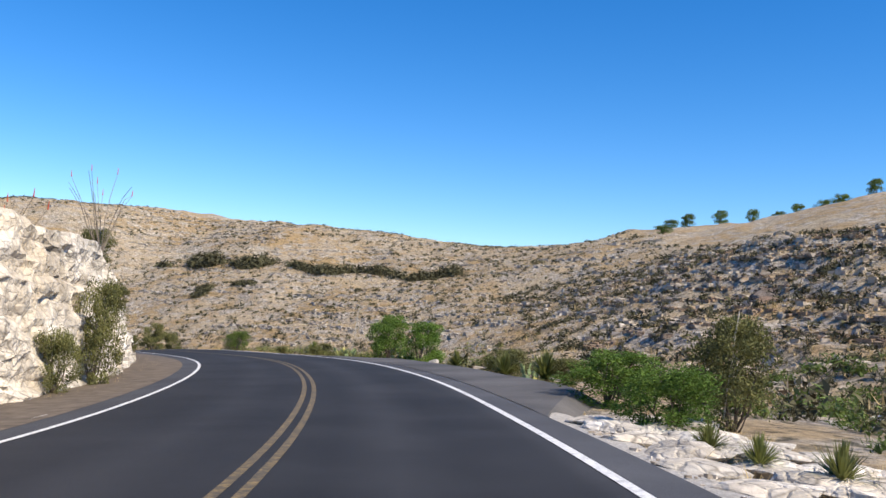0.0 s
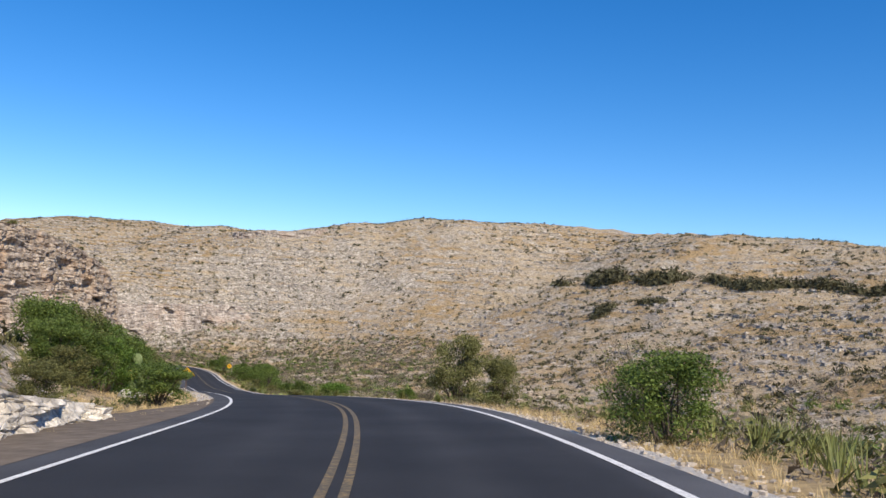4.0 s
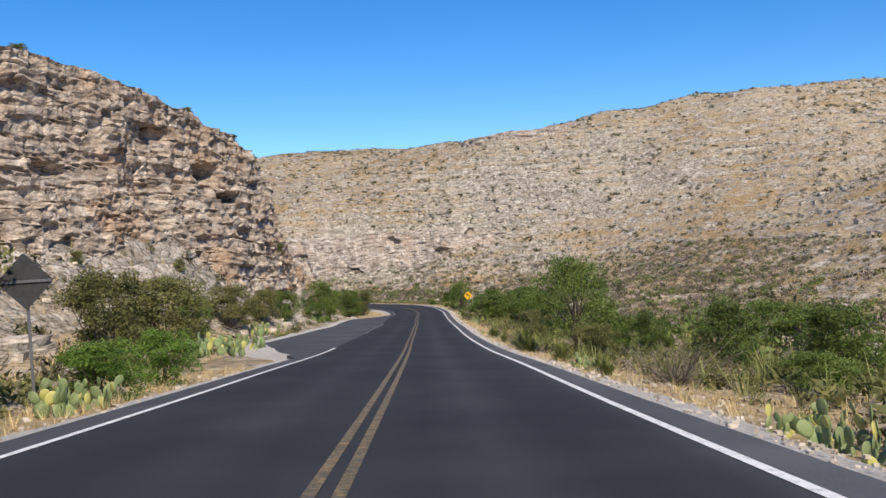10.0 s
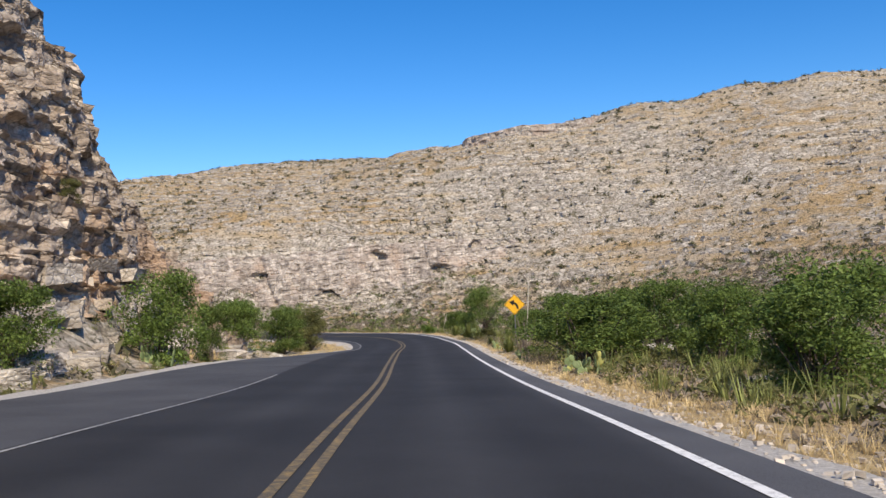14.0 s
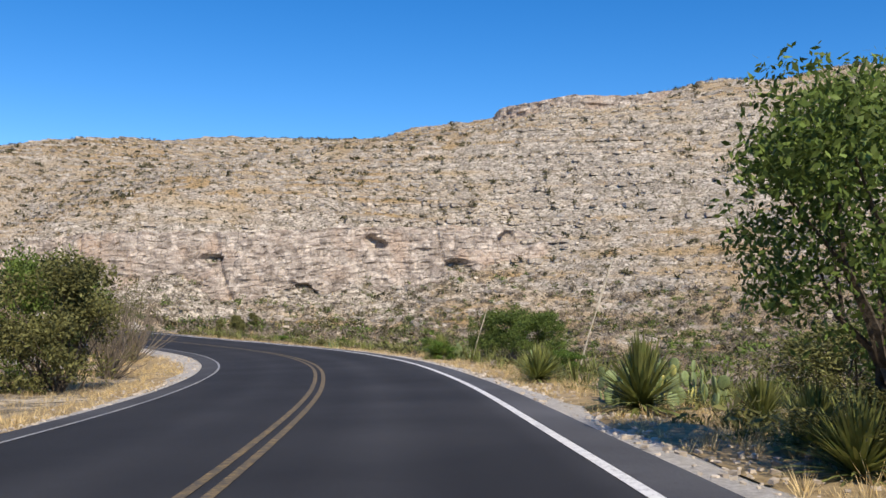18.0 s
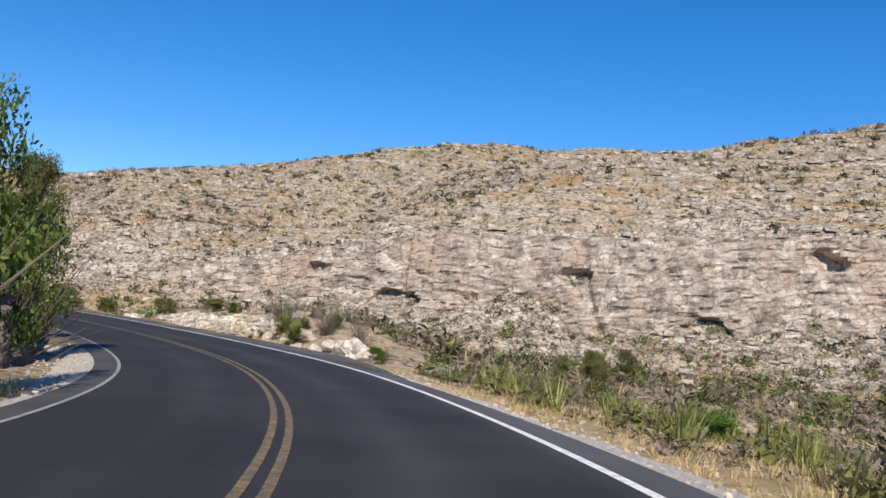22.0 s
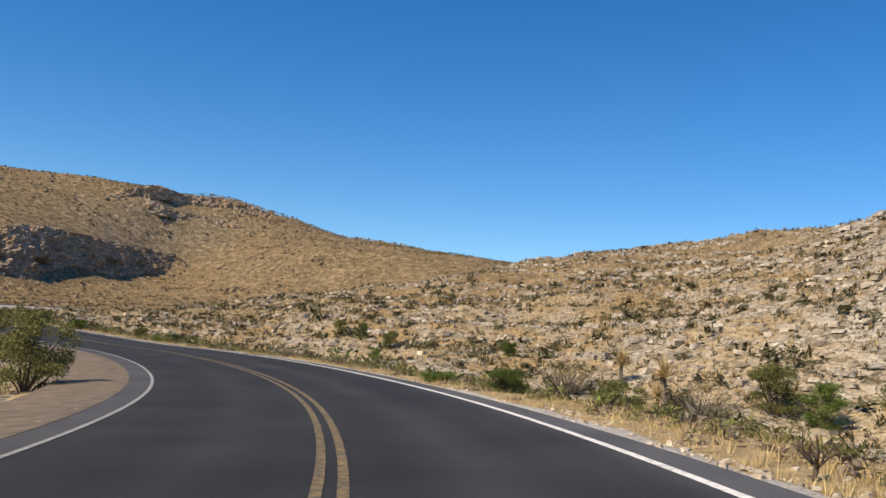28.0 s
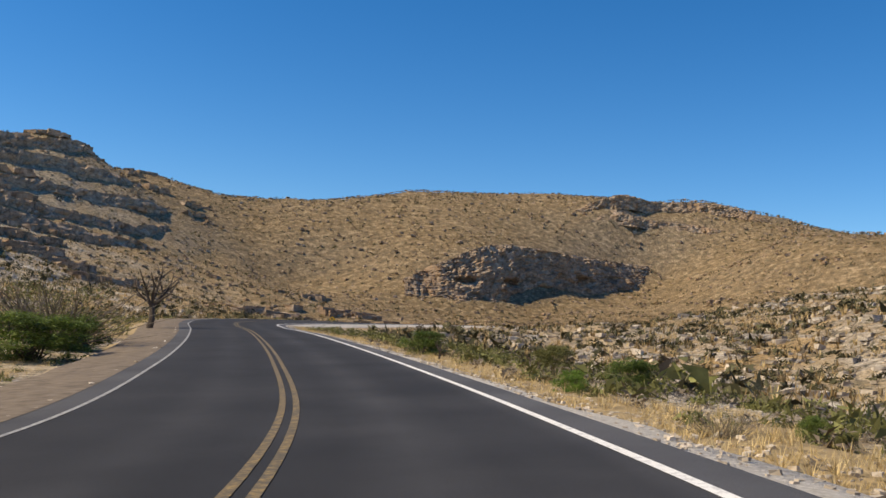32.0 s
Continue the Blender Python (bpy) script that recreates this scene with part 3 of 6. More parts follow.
# ---------------------------------------------------------------- road
def ribbon(name, a, b, lats, drops, mat, uv=False, rough=0.0):
    """A strip along the road from station a to b. lats: functions or numbers across it; drops: heights over the road's plane."""
    k = np.arange(max(0, START + a), min(len(LINE), START + b + 1))
    n = len(lats)
    cols = []
    for j, (l, d) in enumerate(zip(lats, drops)):
        l = l(k - START) if callable(l) else np.full(len(k), float(l))
        x, y = LINE[k, 0] + RIGHT[k, 0] * l, LINE[k, 1] + RIGHT[k, 1] * l
        z = LINE[k, 2] + LINE[k, 3] * l + d
        if rough and 0 < j < n - 1:
            z = z + (grain(x, y, 0.9, 4) - 0.5) * rough
        cols.append(np.stack([x, y, z], 1))
    v = np.stack(cols, 1).reshape(-1, 3)
    i = np.arange(len(k) - 1)[:, None] * n + np.arange(n - 1)
    f = np.stack([i, i + 1, i + n + 1, i + n], -1).reshape(-1, 4)
    me = world_mesh(name, v, f, mat, rough > 0)
    if uv:
        u = (np.array([float(l) for l in lats]) + LANE) / (2 * LANE)
        w = np.tile(u, len(k))
        lay = me.uv_layers.new(name="UVMap")
        loops = np.zeros(len(me.loops), np.int32)
        me.loops.foreach_get("vertex_index", loops)
        lay.data.foreach_set("uv", np.c_[w[loops], w[loops] * 0].ravel())
    return me


END = len(LINE) - START - 1
road = new("road", ribbon("road", -START, END, [-EDGE, -LANE, -1.42, 0, 1.42, LANE, EDGE], [-0.02, 0, 0, 0, 0, 0, -0.02], M_ASPHALT, True))
tagged(road, "dark asphalt two-lane road with faint wheel tracks", "road", kind="structure")
for name, l, w, mat, lab, a, b in (("edge_line", LANE - 0.08, 0.095, M_WHITE, "worn white edge line", -START, END),
                                   ("edge_line", -LANE + 0.08, 0.08, M_WHITE, "worn white edge line", -START, 149),
                                   ("edge_line", -LANE + 0.08, 0.055, M_DIMWHITE, "thin faded white edge line", 166, 188),
                                   ("edge_line", -LANE + 0.08, 0.06, M_DIMWHITE, "thin faded white edge line", 212, 250),
                                   ("edge_line", -LANE + 0.08, 0.07, M_DIMWHITE, "thin faded white edge line", 250, END),
                                   ("centre_line", 0.086, 0.08, M_YELLOW, "worn yellow centre line", -START, END), ("centre_line", -0.086, 0.08, M_YELLOW, "worn yellow centre line", -START, END)):
    part(name, ribbon(name, a, b, [l - w / 2, l + w / 2], [0.006, 0.006], mat), road, lab)


def wobble(base, amp, seed):
    return lambda s: base + amp * (grain(s * 1.0, s * 0 + seed, 3.0, seed) - 0.5) + 0.5 * amp * (grain(s * 1.0, s * 0 + seed, 1.2, seed + 1) - 0.5)


for side, nm in ((1, "gravel_shoulder"), (-1, "gravel_shoulder")):
    lats = [side * 3.12, wobble(side * 3.32, 0.1, 3 + side), wobble(side * 3.55, 0.25, 7 + side), wobble(side * 3.85, 0.4, 9 + side), side * 4.9]
    drops = [-0.03, -0.05, -0.09, -0.2, -0.6]
    if side < 0:
        lats, drops = lats[::-1], drops[::-1]
    tagged(new(nm, ribbon(nm, -START, END, lats, drops, M_GRAVEL, rough=0.08)), "pale gravel shoulder beside the asphalt", "shoulder", kind="structure")


def bulge(a, b, c, d, lo, hi, side):
    return lambda s: side * np.interp(s, [a, b, c, d], [lo, hi, hi, lo])


def wavy(edge, amp, seed):
    return lambda s: edge(s) + amp * (grain(s * 1.0, s * 0 + seed, 2.2, seed) - 0.5)


pull = new("pull_off", ribbon("pull_off", 141, 220, [bulge(141, 155, 205, 220, 3.0, 6.9, -1), bulge(141, 155, 205, 220, 3.0, 6.2, -1), -2.7],
                              [-0.2, 0.004, 0.004], M_ASPHALT, False))
tagged(pull, "dark asphalt pull-off beside the road", "pavement", kind="structure")
tagged(new("pull_off_rim", ribbon("pull_off_rim", 142, 222, [bulge(142, 155, 206, 222, 4.0, 8.8, -1), bulge(142, 155, 206, 222, 3.1, 6.9, -1), bulge(142, 155, 206, 222, 3.0, 6.1, -1)],
                                   [-0.9, 0.0, -0.012], M_GRAVEL, rough=0.1)), "pale gravel rim round the pull-off", "shoulder", kind="structure")
tagged(new("paved_apron", ribbon("paved_apron", 11, 42, [3.15, wavy(bulge(11, 16, 34, 44, 3.2, 4.9, 1), 0.5, 41), bulge(11, 16, 34, 44, 3.3, 5.6, 1)],
                                 [-0.012, -0.03, -0.4], M_APRON)), "grey weathered asphalt apron", "pavement", kind="structure")
tagged(new("paved_apron", ribbon("paved_apron", 276, 316, [3.15, bulge(276, 284, 306, 316, 3.2, 4.1, 1), bulge(276, 284, 306, 316, 3.3, 4.5, 1)],
                                 [-0.012, -0.03, -0.4], M_APRON)), "grey weathered asphalt apron", "pavement", kind="structure")
for a, b in ((-20, 78), (286, 430)):
    tagged(new("dirt_shoulder", ribbon("dirt_shoulder", a, b, [bulge(a, a + 12, b - 12, b, 3.6, 5.6, -1), bulge(a, a + 12, b - 12, b, 3.4, 4.7, -1), -3.13], [-0.5, -0.06, -0.015], M_DIRT, rough=0.06)),
           "bare brown dirt shoulder", "shoulder", kind="structure")


for side, a, b in ((1, 46, 280), (1, 314, 420), (-1, 68, 140), (-1, 222, 272), (-1, 330, 420)):
    lats, drops = [bulge(a, a + 8, b - 8, b, 3.72, 6.8, side), wobble(side * 5.3, 0.3, 12 + side), wobble(side * 4.5, 0.3, 11 + side), wobble(side * 3.72, 0.3, 9 + side)], [-0.62, -0.28, -0.19, -0.17]
    if side > 0:
        lats, drops = lats[::-1], drops[::-1]
    tagged(new("grassy_verge", ribbon("grassy_verge", a, b, lats, drops, M_GRASSY, rough=0.12)), "dry golden grass verge along the road", "verge", kind="structure")


# ---------------------------------------------------------------- rock faces
def rock_face(name, label, base, low, top, lean, mat, step=0.5, block=1.0, dents=(), cap=7.0, kind="structure", bed=1.0):
    """A layered rock face over a base line (x, y), outward to its right; low and top: heights along it; lean: metres back over the height."""
    p = spline([(*q, l, t) for q, l, t in zip(base, low, top)], step)
    tan = np.gradient(p[:, :2], axis=0)
    tan /= np.hypot(tan[:, 0], tan[:, 1])[:, None]
    out = np.stack([tan[:, 1], -tan[:, 0]], 1)
    rows = max(6, int((p[:, 3] - p[:, 2]).max() / (step * 0.8)))
    u = np.arange(len(p)) * step
    grid = []
    for r in range(rows + 1):
        f = r / rows
        z = p[:, 2] + (p[:, 3] - p[:, 2]) * f
        w = z + (grain(u, z, 14, 10) - 0.5) * 1.6 * block
        lay = w / (1.25 * block) + (grain(u, z, 9, 11) - 0.5) * 0.8
        fr = lay - np.floor(lay)
        key = np.floor(lay)
        run = np.floor(u / (block * 1.9) + grain(key * 3.7, key * 1.9, 1.0, 22) * 7)
        step_out = (grain(run * 7.31 + 0.5, key * 3.17 + 0.5, 1.0, 21) - 0.5) * 0.95
        ledge = step_out + (grain(u + key * 13.7, key * 5.1, 3.5, 19) - 0.5) * 0.8 + np.clip((fr - 0.8) * 5, 0, 1) * 0.3 - np.clip((0.16 - fr) * 6, 0, 1) * 0.5
        col = (grain(u, z * 0.7, 5.0, 12) - 0.5) * 1.3 + (grain(u, z * 0.6, 10, 13) - 0.5) * 2.6
        blk = np.floor(grain(u + key * 3.3, key * 2.7, 1.2, 14) * 4) / 4 * 0.75 + (grain(u, w * 1.6, 0.8, 15) - 0.5) * 0.35
        lay2 = w / (0.44 * block) + (grain(u, z, 3.0, 25) - 0.5) * 0.9
        key2 = np.floor(lay2)
        run2 = np.floor(u / (block * 0.8) + grain(key2 * 2.9, key2 * 1.3, 1.0, 26) * 9)
        thin = (grain(run2 * 5.13 + 0.5, key2 * 2.31 + 0.5, 1.0, 24) - 0.5) * 0.5 - np.clip((0.22 - (lay2 - key2)) * 4, 0, 1) * 0.16
        crack = -np.clip(0.16 - np.abs(grain(u + z * 0.2, z * 0.25, 4.5, 16) - 0.5) * 3, 0, 1) * 5.0 * np.clip((grain(u, z, 6, 20) - 0.45) * 5, 0, 1)
        d = block * (0.75 * col + bed * (ledge + thin) + 0.6 * blk + crack)
        for du, dz, rad, depth in dents:
            e = ((u - du) / rad) ** 2 + ((z - dz) / (rad * 0.4)) ** 2 + (grain(u, z, 1.3, 23) - 0.5) * 1.6
            d = d - depth * np.clip(1.2 - e, 0, 0.8)
        d = d - lean * f**1.3
        if r == 0:
            d = d + 0.4 * block
        grid.append(np.stack([p[:, 0] + out[:, 0] * d, p[:, 1] + out[:, 1] * d, z + (grain(u, u * 0 + r, 2.0, 17) - 0.5) * 0.5 * block], 1))
    for c in (0.35, 0.7, 1.0):                                     # the top runs back into the slope
        last = grid[rows]
        q = last[:, :2] - out * cap * c
        g = land(q[:, 0], q[:, 1])
        z = last[:, 2] * (1 - c) + (g - 0.5) * c + (grain(u, u * 0 + c * 9, 2.5, 18) - 0.3) * 0.9 * (1 - c) * block
        grid.append(np.c_[q, z])
    v = np.stack(grid, 0)
    nr, nc = v.shape[:2]
    i = np.arange(nr - 1)[:, None] * nc + np.arange(nc - 1)
    f = np.stack([i, i + 1, i + nc + 1, i + nc], -1).reshape(-1, 4)
    ob = new(name, world_mesh(name, v.reshape(-1, 3), f, mat))
    return tagged(ob, label, "rock face", kind=kind)


def along(stations, lats):
    return [beside(s, l) for s, l in zip(stations, lats)]


# cut bank of pale rock at the start of the drive
_s = (-10, 4, 14, 24, 33, 39, 46, 52, 56, 60, 65)
_z = [ground_z(*beside(k, -4.0)) for k in _s]
rock_face("cut_bank", "pale cream limestone cut bank, broken and ledged", along(_s, (-5.8, -5.1, -4.7, -4.7, -4.6, -4.6, -4.5, -4.5, -4.4, -4.2, -4.1)), [z - 0.5 for z in _z],
          [z + h for z, h in zip(_z, (3.4, 3.4, 3.3, 3.3, 3.0, 2.6, 2.1, 1.6, 1.1, 0.7, 0.4))], 0.75, M_PALE, 0.16, 0.27, cap=3)
# the tall cliff beside the straight
rock_face("tall_cliff", "tall tan and orange limestone cliff with deep cracks", [(-92, 90), (-99, 105), (-105, 119), (-109, 131), (-112.5, 142.5), (-116.5, 152.5), (-120.5, 160), (-124.5, 165.5), (-128, 169.5), (-131, 173), (-137, 176)],
          (-8, -10, -11, -12, -13, -13.5, -14, -14.3, -14.8, -15, -15), (1.5, 4.8, 7.2, 7.5, 6.4, 4.3, 1.4, -4.0, -7.6, -10.0, -13.5), 3.2, M_CLIFF, 0.23, 0.9,
          dents=((57.5, 3.0, 2.2, 1.6), (63, 0.2, 2.0, 2.4), (65, -2.0, 1.4, 2.6), (65.5, -3.6, 1.1, 2.0), (45, -0.5, 1.4, 1.6), (38, 1.5, 1.6, 1.2)), cap=9)
# the long low cliff across the wash
rock_face("far_cliff", "long pinkish-grey limestone cliff with hollows at its foot", [(-264, 212), (-256, 223), (-247, 232.5), (-239, 240), (-229, 249), (-219, 258), (-208, 268.5), (-196, 281), (-184, 294), (-170, 304)],
          (-17, -17, -17.5, -18.3, -18.7, -18.6, -17.5, -16, -14.5, -13.5), (-13, -10, -7.5, -5.5, -5, -4.5, -3.5, -3, -4.5, -7.5), 4.4, M_BLUFF, 0.32, 0.8,
          dents=((69, -14, 3.6, 3.4), (103, -4.0, 4.0, 3.6), (37, -13, 2.4, 3.0), (46, -15.5, 2.2, 2.6), (80, -6, 2.5, 2.4), (112, -10, 5.0, 2.2), (92, -9, 2.5, 2.2), (56, -9, 2.0, 2.0), (27, -10, 2, 2)), cap=8, bed=0.6)
# white ledge beside the bend
for _s, _l, _h in (((291.5, 294, 297, 300, 303, 306, 308.5), (5.9, 5.5, 5.4, 5.3, 5.2, 5.1, 5.3), (0.4, 0.95, 1.1, 1.0, 0.9, 0.6, 0.2)),):
    _z = [ground_z(*beside(q, 4.2)) for q in _s]
    rock_face("white_ledge", "low white limestone ledge beside the road", along(_s, _l)[::-1], [z - 0.3 for z in _z[::-1]], [z + h for z, h in zip(_z[::-1], _h[::-1])], 0.5, M_PALE, 0.12, 0.2, cap=2.0)
# shaded cut on the inner side of the bend; part of its shade is rock colour
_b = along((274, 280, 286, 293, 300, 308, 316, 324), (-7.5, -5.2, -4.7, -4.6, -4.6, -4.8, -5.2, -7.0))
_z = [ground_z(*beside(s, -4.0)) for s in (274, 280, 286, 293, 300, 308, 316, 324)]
rock_face("shaded_cut", "limestone cut on the inside of the bend, coloured dark for its shade", _b, [z - 0.4 for z in _z], [z + h for z, h in zip(_z, (0.8, 2.0, 2.9, 3.4, 3.5, 3.2, 2.4, 0.6))], 1.0, M_DARK, 0.22, 0.3, cap=5)
# ledges on the slope at the start, in the same shade-darkened rock
rock_face("slope_ledges", "broken limestone ledges on the slope, coloured dark for their shade", [(48, 160), (42, 140), (38, 122), (33, 108), (28, 95), (24, 78)], (8, 3, -1, -3, -4, -4), (11, 9, 7, 5, 3, 0), 4.0, M_DARK, 0.6, 0.8, cap=8)
# bands on the far hill
rock_face("cave_band", "brown jointed rock band with cave mouths on the far hill", [(-398, -31), (-406, -26.5), (-418, -21), (-433, -19), (-450, -18.5), (-466, -19), (-486, -20), (-506, -23), (-520, -27)],
          (-2, -4, -6, -6, -4, -1, 5, 10, 13), (4, 8.5, 14, 17, 16.5, 16.5, 16.5, 17, 16), 6.5, M_BROWN, 0.5, 1.3, dents=((20, 4, 4, 3.5), (36, 5, 3.5, 4), (50, 4, 2.5, 3), (70, 8, 4, 4), (84, 10, 3, 3)), cap=8)


def rim(name, label, line, high, mat, step=0.6, block=0.7, lean=1.2, cap=5, sunk=1.2):
    """A low rock step that follows the slope along a line."""
    g = [ground_z(*q) for q in line]
    n = len(line)
    rock_face(name, label, line, [z - sunk for z in g], [z + high * (0.35 if k in (0, n - 1) else 1.0) for k, z in enumerate(g)], lean, mat, step, block, cap=cap)


rim("cap_rock", "grey rock band along the hilltop", [(-496, -55), (-512, -48), (-530, -44), (-541, -34), (-550, -24), (-560, -11)], 4.4, M_BROWN, 0.6, 1.0, 1.2, 7)
rim("cap_rock", "grey rock step below the hilltop", [(-493, -51), (-507, -43), (-520, -37), (-528, -29), (-537, -18)], 3.0, M_BROWN, 0.6, 0.9, 1.2, 6)
rim("crest_ledge", "grey limestone ledge on the ridge line", [(-229, 323), (-225, 320), (-217, 320), (-209, 322), (-201, 328), (-195, 338)], 2.4, M_BLUFF, 0.4, 0.55, 0.8, 2.5)
for _k, (_x, _y, _h) in enumerate([(-312, -108, 4.0), (-318, -94, 3.6), (-322, -80, 3.2), (-316, -64, 3.2), (-308, -48, 2.6)]):
    rim("south_band", "dark rock band across the southern hill", [(_x + 36, _y + 8), (_x + 18, _y + 3), (_x, _y), (_x - 16, _y - 3), (_x - 30, _y - 12)], _h, M_BROWN, 0.9, 1.0, 1.5, 6)


# ---------------------------------------------------------------- boulders
def stone_mesh(seed, flat=0.75):
    r = np.random.RandomState(seed)
    bm = bmesh.new()
    bmesh.ops.create_icosphere(bm, subdivisions=3, radius=0.5)
    cut = [(Vector(r.normal(size=3)).normalized(), 0.3 + 0.14 * r.rand()) for _ in range(14)]
    for v in bm.verts:
        for n, d in cut:
            k = v.co.dot(n) - d
            if k > 0:
                v.co -= n * k
        v.co *= 1 + 0.12 * (noise.noise(v.co * 5 + Vector((seed, 0, 0))))
        v.co.z *= flat
    me = bpy.data.meshes.new("boulder")
    bm.to_mesh(me)
    bm.free()
    me.materials.append(M_PALE)
    return me


STONES = [stone_mesh(k, 0.6 + 0.08 * k) for k in range(5)]


def boulder(x, y, w, h, seed, label="pale limestone boulder resting beside the road"):
    ob = new("boulder", STONES[seed % 5])
    ob.matrix_basis = Matrix.LocRotScale(Vector((x, y, ground_z(x, y) + h * 0.3)) * U, Euler((0.1 * (seed % 3), 0.08 * (seed % 4), seed * 1.7)), Vector((w * 1.1, w, h * 1.25)) * U)
    return tagged(ob, label, "boulder", "roadside boulders")


LEDGE_STONES = [(287.0, 5.3, 1.2, 0.95), (287.8, 5.9, 1.1, 0.9), (288.5, 4.8, 0.55, 0.45), (289.2, 5.6, 0.9, 0.75), (286.4, 5.8, 0.9, 0.6), (290.5, 4.9, 0.5, 0.35), (308.6, 4.9, 0.8, 0.45), (310, 5.0, 0.5, 0.3), (285.8, 5.0, 0.4, 0.3)]
for k, (x, y, w, h) in enumerate([(-40.5, 79.6, 0.35, 0.45), (-38, 74.2, 0.8, 0.55), (-38.8, 75.8, 0.6, 0.45), (-36.6, 72.6, 0.8, 0.55), (-37.4, 73.4, 0.5, 0.4), (-126, 173, 0.9, 0.7), (-0.5, 37.8, 0.5, 0.4)]
                                 + [(*beside(a, b), c, d) for a, b, c, d in LEDGE_STONES]):
    boulder(x, y, w, h, k)
for k in range(60):                                                # slabs laid along the outer edge at the start
    s, l = -3 + k * 0.25, 3.6 + 0.55 * (k % 4) + 0.25 * ((k * 7) % 5) / 5
    x, y = beside(s, l)
    ob = new("edging_slab", STONES[k % 5])
    ob.matrix_basis = Matrix.LocRotScale(Vector((x, y, ground_z(x, y) + 0.17 - 0.04 * (k % 4))) * U, Euler((0.06 * (k % 3 - 1), 0.05 * (k % 5 - 2), k * 2.1)), Vector((0.9 + 0.1 * (k % 5), 0.7, 0.25)) * U)
    tagged(ob, "flat cream limestone slab at the road edge", "stone slab", "edging slabs")
# ---------------------------------------------------------------- plants
def leaf_cloud(seed, clumps, leaves, size, low=0.15, spread=0.42, hollow=0.55):
    """Leaf clusters round the ends of a crown of unit size."""
    r = np.random.RandomState(seed)
    a, h = r.rand(clumps) * 6.283, low + (0.95 - low) * r.rand(clumps) ** 0.8
    rad = spread * np.sqrt(np.clip(1 - ((h - 0.45) / 0.62) ** 2, 0.05, 1)) * (hollow + (1 - hollow) * r.rand(clumps))
    c = np.stack([np.cos(a) * rad, np.sin(a) * rad, h], 1)
    cs = 0.10 + 0.09 * r.rand(clumps)
    k = r.randint(0, clumps, leaves)
    d = r.normal(size=(leaves, 3))
    d /= np.linalg.norm(d, axis=1)[:, None]
    p = c[k] + d * (cs[k] * (0.45 + 0.65 * r.rand(leaves)))[:, None] * [1, 1, 0.8]
    p[:, 2] = np.maximum(p[:, 2], 0.03)
    u = r.normal(size=(leaves, 3))
    u /= np.linalg.norm(u, axis=1)[:, None]
    w = np.cross(u, d + 0.6 * r.normal(size=(leaves, 3)))
    w /= np.linalg.norm(w, axis=1)[:, None] + 1e-6
    s = size * (0.6 + 0.8 * r.rand(leaves))[:, None]
    v = np.stack([p - u * s, p + w * s * 0.45, p + u * s, p - w * s * 0.45], 1).reshape(-1, 3)
    return v, np.arange(leaves * 4).reshape(-1, 4), c


def limb(path, r0, r1, sides=5):
    """A tapered tube along a path."""
    path = np.asarray(path, float)
    v, n = [], len(path)
    for i, q in enumerate(path):
        t = path[min(i + 1, n - 1)] - path[max(i - 1, 0)]
        t /= np.linalg.norm(t) + 1e-9
        a = np.cross(t, (0.3, 0.9, 0.2))
        a /= np.linalg.norm(a) + 1e-9
        b = np.cross(t, a)
        r = r0 + (r1 - r0) * i / (n - 1)
        for k in range(sides):
            g = 6.2832 * k / sides
            v.append(q + (a * math.cos(g) + b * math.sin(g)) * r)
    f = [(i * sides + k, i * sides + (k + 1) % sides, (i + 1) * sides + (k + 1) % sides, (i + 1) * sides + k) for i in range(n - 1) for k in range(sides)]
    f.append(tuple(range((n - 1) * sides, n * sides)))
    return v, f


def joined(pieces):
    v, f = [], []
    for pv, pf in pieces:
        o = len(v)
        v.extend([tuple(q) for q in pv])
        f.extend([tuple(i + o for i in q) for q in pf])
    return v, f


def limbs_to(points, seed, trunk=0.0, r0=0.022):
    r = np.random.RandomState(seed)
    out = []
    if trunk:
        out.append(limb([(0, 0, -0.05), (0.02, 0.01, trunk * 0.5), (0.03, -0.01, trunk)], r0 * 2.0, r0 * 1.5, 7))
    for c in points:
        s = np.array([0.02 * r.normal(), 0.02 * r.normal(), trunk * (0.75 + 0.25 * r.rand()) - (0 if trunk else 0.04)])
        m = s * 0.5 + np.asarray(c) * 0.5 + r.normal(size=3) * 0.05
        out.append(limb([s, (s + m) / 2 + r.normal(size=3) * 0.015, m, c], r0, r0 * 0.22, 4))
    return joined(out)


PLANT = {}


def plant_meshes(kind, variant):
    key = (kind, variant)
    if key not in PLANT:
        seed = variant * 31 + len(kind) * 7
        if kind == "tree":
            v, f, c = leaf_cloud(seed, 40, 13000, 0.0125, 0.28, 0.46, 0.25)
            bv, bf = limbs_to(c[::2], seed, 0.26, 0.014)
        elif kind == "dry":
            r = np.random.RandomState(seed)
            tips = np.stack([0.33 * r.normal(size=130), 0.33 * r.normal(size=130), 0.15 + 0.85 * r.rand(130) ** 0.8], 1)
            bv, bf = limbs_to(tips, seed, 0.0, 0.009)
            v, f, _ = leaf_cloud(seed, 36, 1600, 0.012, 0.12, 0.46, 0.3)
        else:
            v, f, c = leaf_cloud(seed, 46, 12500, 0.0165, 0.05, 0.46, 0.25)
            bv, bf = limbs_to(c[::3], seed, 0.0, 0.016)
        PLANT[key] = (v, f, mesh_of("branching", bv, bf, M_BARK if kind != "dry" else M_GREY))
    return PLANT[key]


LEAVES = {}


